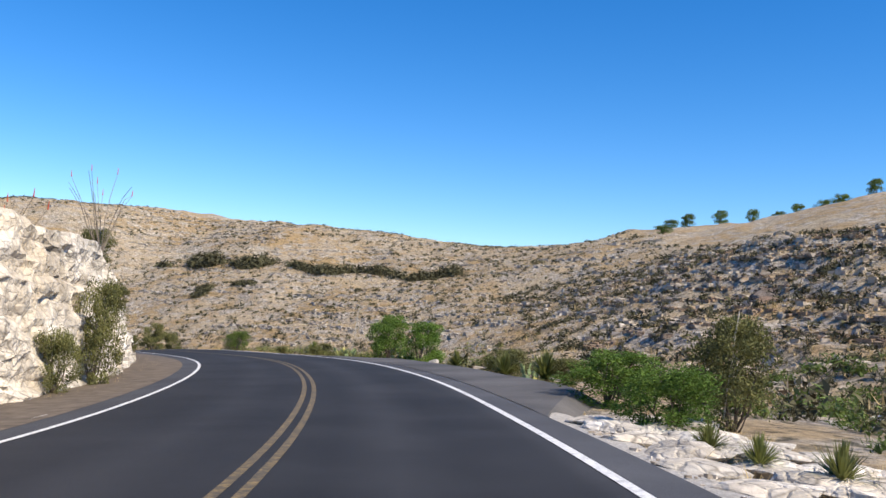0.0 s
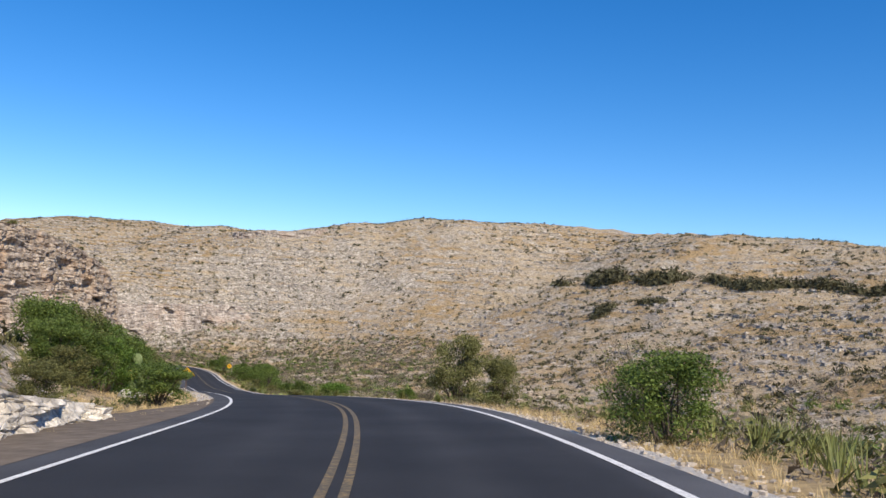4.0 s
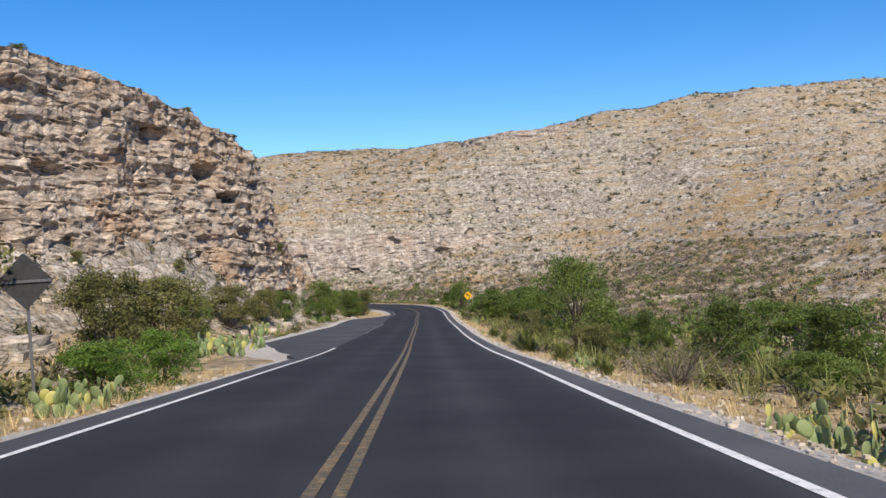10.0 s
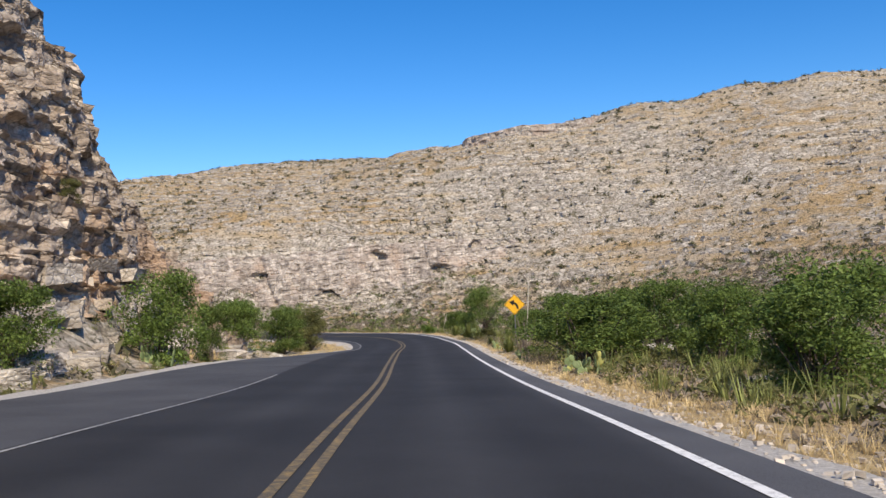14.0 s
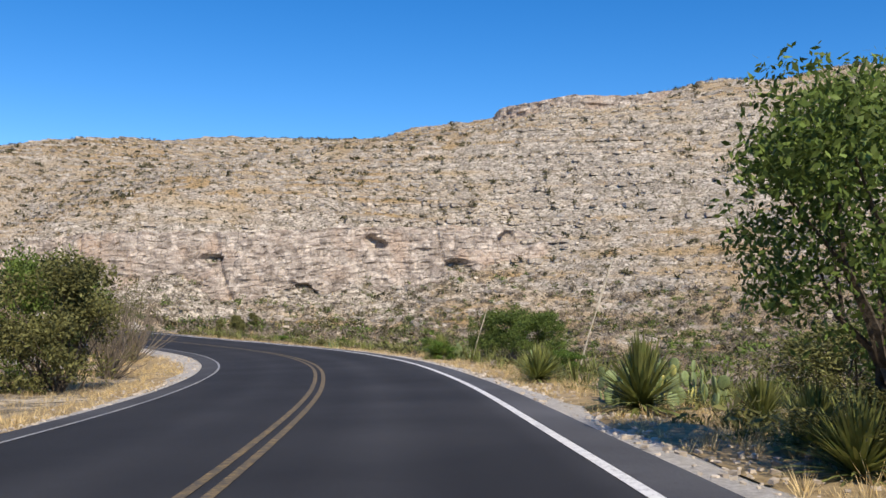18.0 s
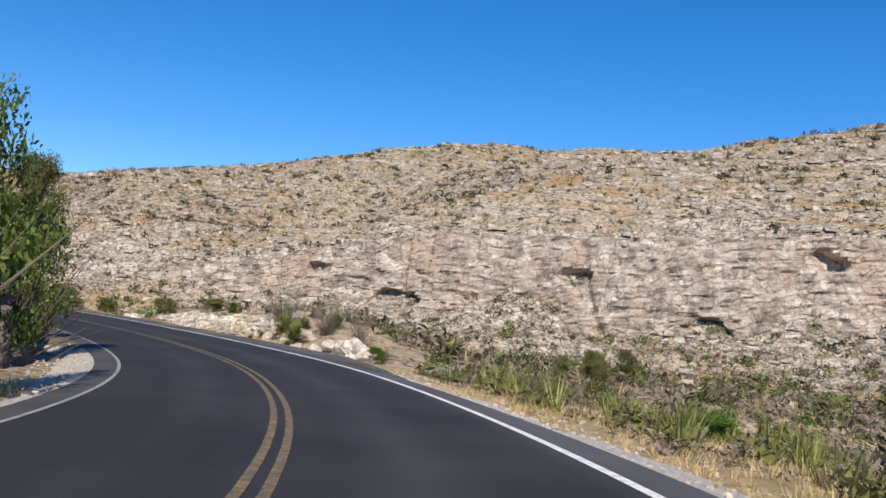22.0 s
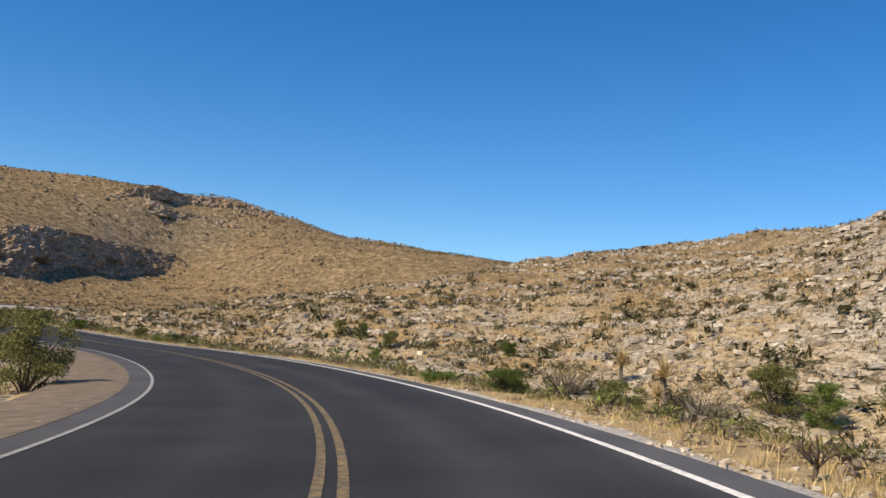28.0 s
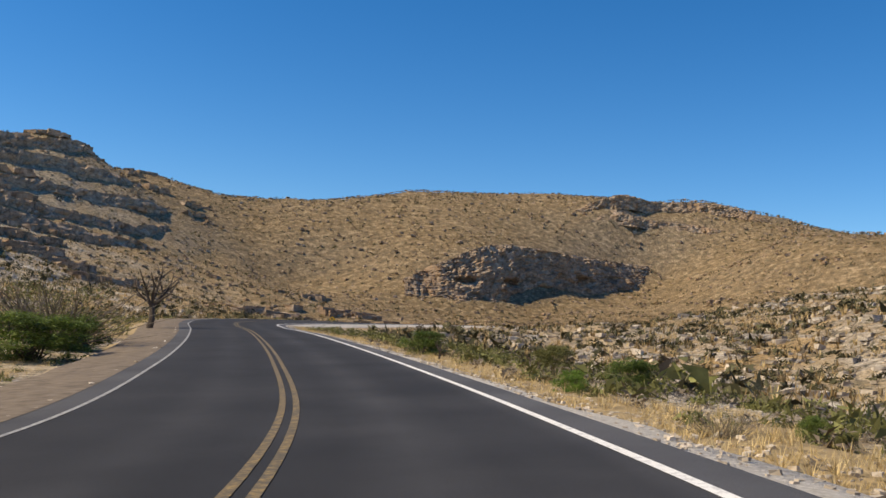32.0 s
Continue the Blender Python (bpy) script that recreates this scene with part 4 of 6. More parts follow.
def woody(name, label, category, x, y, h, w, kind, mat, seed, group="", z=None):
    var = seed % (3 if kind != "bush" else 5)
    v, f, br = plant_meshes(kind, var)
    key = (kind, var, mat.name)
    if key not in LEAVES:
        LEAVES[key] = mesh_of("foliage", v, f, mat)
    z = ground_z(x, y) - 0.05 if z is None else z
    t = thing(name, label, category, x, y, z, seed * 67 % 360, (w * 1.05, w * 1.05, h * 1.02), group)
    part("branching", br, t)
    part("foliage", LEAVES[key], t)
    return t


# x, y, height, width, leaf
BUSHES_1 = [(2.3, 10.7, 0.92, 1.29, "l"), (3.7, 12.5, 1.62, 1.35, "o"), (2.6, 15.8, 1.00, 1.89, "l"), (2.6, 20.9, 0.72, 0.92, "o"), (1.6, 26.4, 0.83, 1.49, "o"), (3.7, 28.0, 0.67, 1.45, "o"), (-2.5, 39.6, 2.05, 1.91, "l"), (-1.1, 40.4, 1.90, 2.17, "l"),
            (-6.4, 45.0, 0.56, 0.86, "o"), (-6.8, 50.2, 0.79, 1.57, "o"), (-9.0, 50.5, 0.56, 0.92, "o"), (-13.2, 58.8, 1.39, 1.69, "g"), (-20.0, 69.3, 0.47, 0.65, "o"), (-30.5, 67.6, 1.32, 2.32, "g"), (-23.8, 75.4, 2.46, 2.17, "o"), (-23.0, 77.5, 1.96, 1.75, "o")]
BUSHES_2 = [(-27.6, 79.0, 0.61, 0.82, "l"), (-37.9, 71.0, 1.60, 2.20, "o"), (-39.9, 71.9, 2.30, 2.60, "g"), (-41.0, 74.8, 2.40, 2.80, "g"), (-43.8, 75.0, 3.00, 3.20, "g"), (-43.2, 78.2, 2.60, 2.80, "l"), (-46.2, 78.2, 3.40, 3.40, "g"), (-45.5, 81.5, 2.90, 2.90, "g"),
            (-48.5, 81.5, 3.70, 3.40, "o"), (-47.9, 84.7, 3.00, 2.80, "g"), (-50.7, 84.9, 3.80, 3.40, "g"), (-50.5, 87.8, 3.10, 2.70, "g"), (-53.2, 88.1, 3.70, 3.30, "g"), (-42.8, 100.2, 0.68, 1.36, "o"), (-52.9, 91.0, 2.80, 2.60, "o"), (-55.1, 91.8, 3.40, 3.00, "g")]
BUSHES_3 = [(-55.4, 94.2, 3.00, 2.60, "g"), (-48.9, 103.0, 0.75, 1.29, "o"), (-57.4, 95.0, 3.30, 2.90, "g"), (-57.8, 97.3, 2.60, 2.30, "g"), (-60.3, 97.8, 2.40, 2.40, "o"), (-59.7, 101.6, 1.62, 1.62, "o"), (-49.9, 110.1, 1.52, 2.72, "l"), (-52.8, 108.6, 0.70, 1.57, "o"),
            (-52.8, 112.8, 0.96, 1.92, "o"), (-56.5, 114.5, 0.66, 1.24, "g"), (-66.8, 105.8, 3.59, 3.27, "o"), (-65.5, 108.3, 0.99, 1.45, "l"), (-56.7, 116.5, 1.38, 1.49, "g"), (-55.3, 118.6, 1.21, 2.06, "g"), (-67.5, 110.7, 1.11, 1.36, "l"), (-60.6, 121.0, 1.54, 1.56, "g")]
BUSHES_4 = [(-65.9, 124.1, 1.00, 1.54, "o"), (-65.1, 126.1, 1.33, 1.22, "g"), (-67.7, 128.8, 1.21, 2.34, "g"), (-63.6, 132.5, 1.74, 3.32, "g"), (-49.5, 148.7, 2.41, 3.51, "g"), (-89.9, 122.3, 4.30, 4.17, "o"), (-76.1, 135.9, 1.44, 1.88, "o"), (-81.0, 143.8, 1.73, 2.13, "g"),
            (-97.1, 129.9, 4.12, 6.06, "o"), (-102.4, 135.3, 2.76, 2.98, "g"), (-90.0, 154.6, 1.79, 2.65, "g"), (-106.4, 141.3, 2.83, 4.11, "o"), (-90.3, 156.6, 2.40, 3.20, "g"), (-109.9, 147.4, 2.86, 2.97, "o"), (-95.2, 163.0, 2.20, 2.80, "g")]
BUSHES_5 = [(-111.9, 151.1, 2.76, 3.08, "g"), (-99.7, 163.6, 2.08, 4.20, "g"), (-96.9, 166.8, 2.60, 3.20, "g"), (-101.1, 166.9, 1.50, 1.70, "g"), (-101.0, 171.1, 2.90, 3.40, "g"), (-103.6, 170.3, 2.04, 2.79, "g"), (-117.1, 159.6, 3.63, 3.53, "g"),
            (-105.3, 171.3, 1.81, 1.53, "g"), (-104.7, 175.7, 2.90, 3.20, "g"), (-108.4, 175.6, 2.46, 2.50, "g"), (-121.0, 164.8, 2.80, 1.62, "g"), (-109.1, 180.1, 2.60, 3.20, "g"), (-112.5, 181.2, 1.90, 2.60, "g")]
BUSHES_6 = [(-115.3, 183.3, 1.79, 2.14, "g"), (-118.3, 183.0, 0.75, 1.50, "o"), (-129.1, 172.5, 2.92, 3.35, "g"), (-117.5, 185.7, 1.85, 2.07, "g"), (-119.1, 189.2, 2.00, 2.80, "g"), (-121.5, 192.8, 1.80, 2.60, "o"), (-135.5, 181.6, 3.22, 3.49, "g"), (-128.9, 194.9, 0.62, 1.20, "l"),
            (-137.5, 186.0, 3.17, 3.17, "o"), (-140.2, 186.9, 3.48, 2.72, "g"), (-132.9, 199.8, 1.80, 1.90, "g"), (-136.4, 198.9, 0.71, 1.19, "l"), (-135.4, 201.7, 1.93, 2.36, "g"), (-137.7, 203.2, 1.84, 1.52, "g"), (-143.2, 206.5, 0.81, 1.72, "g"), (-151.1, 206.9, 0.51, 0.51, "o")]
BUSHES_7 = [(-163.2, 200.2, 4.56, 4.32, "g"), (-160.9, 212.4, 0.44, 1.05, "l"), (-165.7, 201.6, 4.72, 2.54, "g"), (-175.6, 202.7, 4.02, 2.72, "g"), (-177.3, 213.4, 0.56, 0.77, "l"), (-186.1, 228.7, 1.50, 1.22, "o"), (-187.8, 227.5, 1.33, 0.92, "o"), (-187.3, 229.0, 1.73, 1.23, "o"),
            (-190.6, 231.5, 1.25, 1.25, "o"), (-190.3, 233.3, 1.60, 1.35, "o"), (-193.4, 212.4, 0.90, 0.70, "g"), (-198.1, 212.5, 0.68, 1.30, "o"), (-199.7, 210.6, 1.01, 0.85, "o"), (-202.3, 210.4, 0.87, 1.08, "o"), (-209.5, 208.3, 1.00, 1.35, "o"), (-217.6, 204.6, 1.41, 1.84, "g")]
BUSHES_8 = [(-228.4, 196.2, 0.60, 1.12, "g"), (-222.4, 187.2, 1.77, 1.83, "o"), (-229.4, 194.0, 0.40, 1.24, "g"), (-257.5, 208.4, 2.64, 3.62, "o"), (-258.1, 204.3, 2.45, 2.45, "g"), (-260.2, 201.8, 2.53, 3.24, "o"), (-258.9, 193.6, 1.93, 3.14, "o"), (-248.1, 174.1, 0.22, 0.27, "o"),
            (-248.8, 173.4, 0.30, 0.36, "g"), (-239.7, 167.2, 1.91, 1.83, "o"), (-274.1, 182.5, 1.07, 1.57, "g"), (-250.8, 168.1, 0.45, 0.60, "l"), (-254.3, 166.5, 0.61, 1.08, "g"), (-256.0, 162.8, 0.69, 1.22, "o"), (-256.3, 157.2, 0.78, 1.40, "g"), (-246.7, 152.3, 1.27, 3.39, "g")]
BUSHES_9 = [(-279.4, 168.8, 1.28, 1.21, "g"), (-249.2, 148.2, 1.17, 1.91, "g"), (-286.8, 166.9, 1.62, 1.82, "o"), (-290.4, 162.0, 1.59, 1.59, "g"), (-293.6, 158.0, 1.57, 1.73, "o")]
LEAFY = {"g": M_LEAF, "l": M_LIME, "o": M_OLIVE}
BUSHWORDS = {"g": "dense dark-green roadside bush with small leaves", "l": "bright green feathery roadside bush", "o": "olive-green scrubby roadside bush"}
for k, (x, y, h, w, c) in enumerate(BUSHES_1 + BUSHES_2 + BUSHES_3 + BUSHES_4 + BUSHES_5 + BUSHES_6 + BUSHES_7 + BUSHES_8 + BUSHES_9):
    woody("bush", BUSHWORDS[c], "bush", x, y, h, w, "bush", LEAFY[c], k, "roadside bushes")
TREES_1 = [(-67.8, 126.0, 3.07, 2.85), (-118.3, 183.0, 3.25, 3.00)]
DRY_1 = [(-8.5, 55.1, 0.73, 1.47), (-15.5, 68.1, 2.16, 2.76), (-21.8, 71.5, 0.40, 1.01), (-26.9, 79.5, 0.90, 1.17), (-32.3, 84.1, 0.56, 1.24), (-44.9, 77.9, 2.30, 2.48), (-48.3, 104.9, 0.62, 1.15), (-59.1, 115.2, 0.77, 1.64),
         (-72.7, 129.7, 0.58, 0.81), (-99.8, 160.9, 0.59, 0.87), (-112.2, 175.1, 0.56, 0.83), (-114.8, 178.1, 0.54, 0.93), (-134.2, 200.2, 0.60, 1.31), (-141.8, 189.8, 2.56, 1.70), (-153.1, 197.4, 3.77, 2.69), (-162.4, 201.0, 3.13, 2.17)]
DRY_2 = [(-167.3, 213.2, 0.70, 0.98), (-175.5, 202.6, 3.60, 3.09), (-180.1, 214.6, 0.53, 1.51), (-181.9, 214.5, 1.35, 0.97), (-184.6, 214.1, 1.43, 1.35), (-188.7, 213.5, 1.67, 1.67), (-237.5, 187.0, 0.41, 0.99), (-258.8, 198.1, 2.14, 4.59),
         (-243.0, 181.7, 0.65, 1.55), (-263.3, 189.6, 2.11, 4.57), (-247.7, 173.0, 0.35, 0.75), (-248.6, 147.5, 2.12, 4.70), (-249.6, 141.8, 2.36, 3.01)]
for k, (x, y, h, w) in enumerate(TREES_1):
    woody("tree", "small green tree with an airy leafy crown", "tree", x, y, h, w, "tree", M_LEAF, k, "roadside trees")
for k, (x, y, h, w) in enumerate(DRY_1 + DRY_2):
    woody("dry_shrub", "leafless grey-brown dry shrub of thin twigs", "shrub", x, y, h, w, "dry", M_OLIVE, k, "dry shrubs")
# shrubs that grow on the cut bank
bpy.context.view_layer.update()
for k, (s, l, h, w) in enumerate([(14, -6.6, 1.3, 1.0), (20, -4.5, 2.2, 1.1), (17, -4.6, 1.2, 0.9), (29, -6.0, 1.6, 1.5), (20, -7.2, 1.0, 1.2), (27, -5.0, 1.0, 0.7), (31, -6.2, 0.8, 0.8), (38, -7.0, 1.2, 1.8), (36, -4.8, 0.7, 0.6), (45, -4.7, 0.7, 0.6), (49, -6.2, 1.0, 1.1),
                                  (54, -4.7, 1.2, 0.9), (58, -5.6, 0.9, 1.1), (42, -4.8, 0.8, 0.7), (8, -6.8, 1.3, 1.2), (63, -5.4, 0.9, 1.2)]):
    x, y = beside(s, l)
    woody("bank_shrub", "olive shrub rooted in the pale cut bank", "shrub", x, y, h, w, "bush", M_OLIVE, k + 3, "bank shrubs", z=surface(x, y) - 0.1)
for k, (s, l, h, w) in enumerate([(283, -5.0, 1.9, 1.7), (289, -5.4, 1.6, 1.8), (299, -5.2, 1.2, 1.4), (316, -5.0, 2.0, 2.0), (322, -5.4, 2.2, 2.4), (310, -5.6, 1.4, 1.6)]):
    x, y = beside(s, l)
    woody("bank_shrub", "dark olive shrub on the shaded cut", "shrub", x, y, h, w, "bush", M_OLIVE, k, "bank shrubs", z=surface(x, y) - 0.1)
for k, (x, y, h, w) in enumerate([(-113, 130, 1.3, 1.6), (-118.5, 147, 1.1, 1.3), (-121, 153.5, 1.0, 1.2), (-109.5, 120, 1.0, 1.4), (-108.3, 131, 1.0, 1.0), (-106.3, 126, 0.9, 1.2), (-111, 140.5, 1.0, 1.0),
                                  (-119, 157, 1.0, 1.0), (-105.6, 121, 0.9, 1.2), (-104.5, 116, 1.0, 1.2), (-116, 139, 1.0, 1.4), (-122.5, 157, 0.9, 1.0)]):
    woody("cliff_shrub", "scrubby olive shrub clinging to the cliff", "shrub", x, y, h, w, "bush", M_OLIVE, k + 1, "cliff shrubs", z=surface(x, y) - 0.15)


def rosette(seed, blades, rise, droop, length=1.0, width=0.022):
    """Long narrow blades from one centre, in unit size."""
    r = np.random.RandomState(seed)
    v, f = [], []
    for k in range(blades):
        a = r.rand() * 6.283
        e = rise[0] + (rise[1] - rise[0]) * r.rand()
        n = length * (0.7 + 0.3 * r.rand())
        side = np.array([-math.sin(a), math.cos(a), 0])
        d = np.array([math.cos(a) * math.cos(e), math.sin(a) * math.cos(e), math.sin(e)])
        o = len(v)
        for j, t in enumerate((0.03, 0.4, 0.75, 1.0)):
            c = d * n * t + np.array([0, 0, -droop * t * t * n * math.cos(e)]) + np.array([0, 0, 0.12])
            w = width * (0.8, 1.0, 0.7, 0.08)[j]
            v += [c - side * w, c + side * w]
        f += [(o + 2 * j, o + 2 * j + 1, o + 2 * j + 3, o + 2 * j + 2) for j in range(3)]
    return v, f


SOTOL = [(mesh_of("leaf_rosette", *rosette(k, 260, (0.15, 1.5), 0.28), M_BLADE), mesh_of("dry_skirt", *rosette(k + 50, 90, (-0.25, 0.25), 0.35, 0.7, 0.016), M_STRAW)) for k in range(4)]
SOTOLS_1 = [(2.6, 6.6, 0.39), (2.3, 7.5, 0.35), (2.2, 8.6, 0.35), (2.1, 21.1, 0.82), (1.5, 25.5, 0.80), (1.5, 32.1, 0.63), (0.3, 32.7, 0.77), (-5.2, 48.4, 0.60),
            (-7.0, 48.9, 0.92), (-23.5, 73.1, 0.43), (-27.2, 77.8, 0.56), (-37.2, 89.4, 0.65), (-38.9, 91.6, 0.37), (-42.3, 95.5, 0.70), (-50.2, 104.4, 0.77), (-61.0, 116.2, 0.47)]
SOTOLS_2 = [(-62.1, 117.8, 0.46), (-64.9, 120.7, 0.65), (-69.5, 125.9, 0.71), (-70.2, 126.7, 0.57), (-70.8, 127.4, 0.87), (-75.5, 132.7, 0.51), (-79.4, 137.2, 0.72), (-82.0, 140.6, 0.63),
            (-105.4, 167.2, 0.76), (-110.9, 173.5, 0.53), (-112.5, 177.4, 0.76), (-118.4, 182.4, 0.77), (-119.2, 183.9, 0.71), (-120.5, 186.0, 0.70), (-122.2, 186.2, 1.14), (-123.7, 189.0, 0.99)]
SOTOLS_3 = [(-126.9, 190.7, 0.90), (-127.3, 191.6, 0.81), (-136.4, 198.9, 0.94), (-136.0, 199.7, 0.47), (-137.8, 200.6, 0.99), (-184.5, 212.8, 1.01), (-185.2, 214.7, 0.74), (-186.6, 213.8, 0.60),
            (-186.3, 212.9, 0.91), (-187.4, 211.8, 0.32), (-187.4, 213.1, 0.50), (-187.9, 212.4, 0.31), (-189.3, 213.5, 0.63)]
for k, (x, y, n) in enumerate(SOTOLS_1 + SOTOLS_2 + SOTOLS_3):
    zz = surface(x, y) if -204 < x < -178 else ground_z(x, y) + (0.12 if x > 2 else 0)
    t = thing("sotol", "spiky green sotol with long narrow blades", "sotol plant", x, y, zz - 0.03, k * 77 % 360, (n, n, n), "sotol plants")
    part("leaf_rosette", SOTOL[k % 4][0], t)
    part("dry_skirt", SOTOL[k % 4][1], t, "straw-coloured dead lower leaves")

def degrees_of(slope):
    return math.degrees(math.atan(slope))


STALK = mesh_of("stalk", *joined([limb([(0, 0, -0.05), (0.01, 0, 0.35), (0.03, 0.01, 0.7), (0.05, 0.0, 1.0)], 0.007, 0.003, 6),
                                  limb([(0.022, 0, 0.55), (0.035, 0.01, 0.8), (0.05, 0.0, 1.0)], 0.009, 0.005, 6)]), M_STALK)
STALKS_1 = [(3.5, 12.3, 1.69, 0.06), (-4.8, 47.0, 2.74, 0.05), (-102.4, 165.9, 1.59, 0.02), (-105.9, 169.2, 3.05, 0.02), (-128.9, 195.5, 3.22, 0.25), (-137.3, 201.8, 2.04, 0.24)]
for k, (x, y, h, lean) in enumerate(STALKS_1):
    n = station(x, y)[0][0]                                            # they lean away along the verge
    t = thing("flower_stalk", "tall dry pale flower stalk standing among plants", "flower stalk", x, y, ground_z(x, y), 0, (h, h, h), "flower stalks", (-degrees_of(lean) * RIGHT[n, 1], degrees_of(lean) * RIGHT[n, 0]))
    part("stalk", STALK, t)


def pad_mesh(seed, mat):
    bm = bmesh.new()
    bmesh.ops.create_uvsphere(bm, u_segments=10, v_segments=7, radius=0.5)
    for v in bm.verts:
        x, y, z = v.co
        v.co = Vector((x * (0.78 + 0.18 * z), y * 0.16 * (1 - 0.35 * abs(z)), z + 0.5))
    me = bpy.data.meshes.new("pad")
    bm.to_mesh(me)
    bm.free()
    me.materials.append(mat)
    me.shade_smooth()
    return me


PADS = (pad_mesh(0, M_PAD), pad_mesh(1, M_PADY))


def prickly_pear(x, y, h, seed, wide=1.0):
    r = random.Random(seed)
    t = thing("prickly_pear", "clump of flat green prickly-pear pads", "cactus", x, y, ground_z(x, y) - 0.03, r.random() * 360, (1, 1, 1), "prickly pears")
    n = 6 + int(5 * wide)
    for i in range(n):
        a, d = r.random() * 6.283, h * 0.75 * wide * math.sqrt(r.random())
        p, lean, turn, size = Vector((math.cos(a) * d, math.sin(a) * d, 0)), r.uniform(-22, 22), r.random() * 360, h * r.uniform(0.38, 0.5)
        for level in range(3 if i % 2 else 2):
            m = Matrix.LocRotScale(p, Euler((radians(r.uniform(-14, 14)), radians(lean), radians(turn))), (size, size, size))
            part("pad", PADS[0 if r.random() < 0.84 else 1], t, "", m)
            p = m @ Vector((r.uniform(-0.2, 0.2), 0, 0.9))
            lean, turn, size = lean + r.uniform(-28, 28), turn + r.uniform(-40, 40), size * r.uniform(0.75, 0.92)


PEARS_1 = [(2.2, 24.5, 0.44, 1.02), (-2.2, 40.9, 0.86, 0.94), (-4.4, 43.5, 0.61, 1.64), (-43.5, 79.4, 1.94, 0.90), (-50.6, 86.8, 2.16, 0.80), (-52.4, 106.5, 0.30, 1.74), (-53.0, 107.2, 0.40, 1.35), (-53.8, 108.0, 0.36, 1.32),
           (-54.3, 108.6, 0.45, 1.18), (-55.0, 109.4, 0.37, 1.33), (-64.2, 106.9, 0.53, 0.80), (-64.5, 107.5, 0.53, 1.09), (-62.3, 117.8, 0.24, 0.90), (-62.9, 118.4, 0.39, 1.30), (-80.5, 123.0, 0.87, 1.62), (-84.1, 124.2, 0.99, 1.94)]
PEARS_2 = [(-78.6, 136.2, 0.27, 1.37), (-82.1, 140.3, 0.39, 1.17), (-102.4, 137.8, 0.66, 1.71), (-105.6, 143.3, 1.00, 1.92), (-96.7, 158.2, 0.60, 1.21), (-101.6, 162.8, 0.42, 1.31), (-103.3, 165.1, 0.38, 0.80), (-116.5, 159.2, 0.89, 1.39),
           (-107.5, 169.5, 0.44, 1.10), (-122.3, 188.0, 0.72, 1.19), (-122.9, 187.5, 0.66, 1.20), (-129.6, 195.0, 0.59, 0.80), (-135.7, 199.3, 0.32, 1.12), (-136.5, 200.1, 0.56, 1.14), (-137.3, 201.3, 0.43, 1.10), (-149.4, 206.0, 0.35, 1.50)]
PEARS_3 = [(-159.9, 211.2, 0.33, 0.80), (-202.1, 209.7, 0.65, 0.96)]
for k, (x, y, h, w) in enumerate(PEARS_1 + PEARS_2 + PEARS_3):
    prickly_pear(x, y, h, k, w)

# ocotillo wands on the cut bank and beside the sign
r_ = random.Random(5)


def ocotillo(x, y, z, h, w, wands, red):
    t = thing("ocotillo", "thin grey ocotillo wands with red tips" if red else "bare grey ocotillo wands beside the road", "ocotillo", x, y, z, 0, (1, 1, 1), "ocotillos")
    for k in range(wands):
        a, o = r_.random() * 6.283, r_.uniform(0.15, 0.5) * w
        q = [(math.cos(a) * o * f**1.4 + r_.uniform(-0.03, 0.03), math.sin(a) * o * f**1.4 + r_.uniform(-0.03, 0.03), h * f * r_.uniform(0.8, 1.05)) for f in (0, 0.25, 0.5, 0.75, 1)]
        q.sort(key=lambda p: p[2])
        wd = part("wand", mesh_of("wand", *limb(q, 0.016, 0.006, 5), M_GREY), t)
        if red and k % 2:
            part("flower_tip", mesh_of("flower_tip", *limb([q[4], (q[4][0] * 1.02, q[4][1] * 1.02, q[4][2] + 0.18)], 0.016, 0.006, 5), M_RED), wd, "red flower spike")


for s, l, h in ((27, -5.6, 2.6), (46, -7.6, 2.6), (19, -6.4, 1.9)):
    x, y = beside(s, l)
    ocotillo(x, y, surface(x, y) - 0.1, h, 2.4, 12, True)
OCOTILLOS_1 = [(-102.9, 164.8, 1.45, 1.02), (-103.8, 165.7, 0.98, 0.86)]
for x, y, h, w in OCOTILLOS_1:
    ocotillo(x, y, ground_z(x, y) - 0.05, h, w, 20, False)

YUCCA = (mesh_of("leaf_head", *rosette(71, 90, (-0.3, 1.5), 0.1, 0.5, 0.02), M_STRAW), mesh_of("trunk", *limb([(0, 0, -0.05), (0.02, 0.0, 0.3), (0.0, 0.02, 0.55)], 0.06, 0.05, 7), M_GREY))
YUCCAS_1 = [(-55.3, 89.2, 2.60, 1.21), (-259.9, 195.6, 1.91, 3.50), (-261.3, 195.8, 2.98, 2.24), (-265.4, 192.6, 2.22, 2.15)]
for k, (x, y, h, w) in enumerate(YUCCAS_1):
    t = thing("yucca", "pale half-dead yucca with a shaggy dry head", "yucca", x, y, ground_z(x, y) - 0.03, k * 80, (h, h, h), "yuccas")
    part("trunk", YUCCA[1], t)
    part("leaf_head", YUCCA[0], t, "pale stiff dry leaves", pose(0, 0, 0.45))


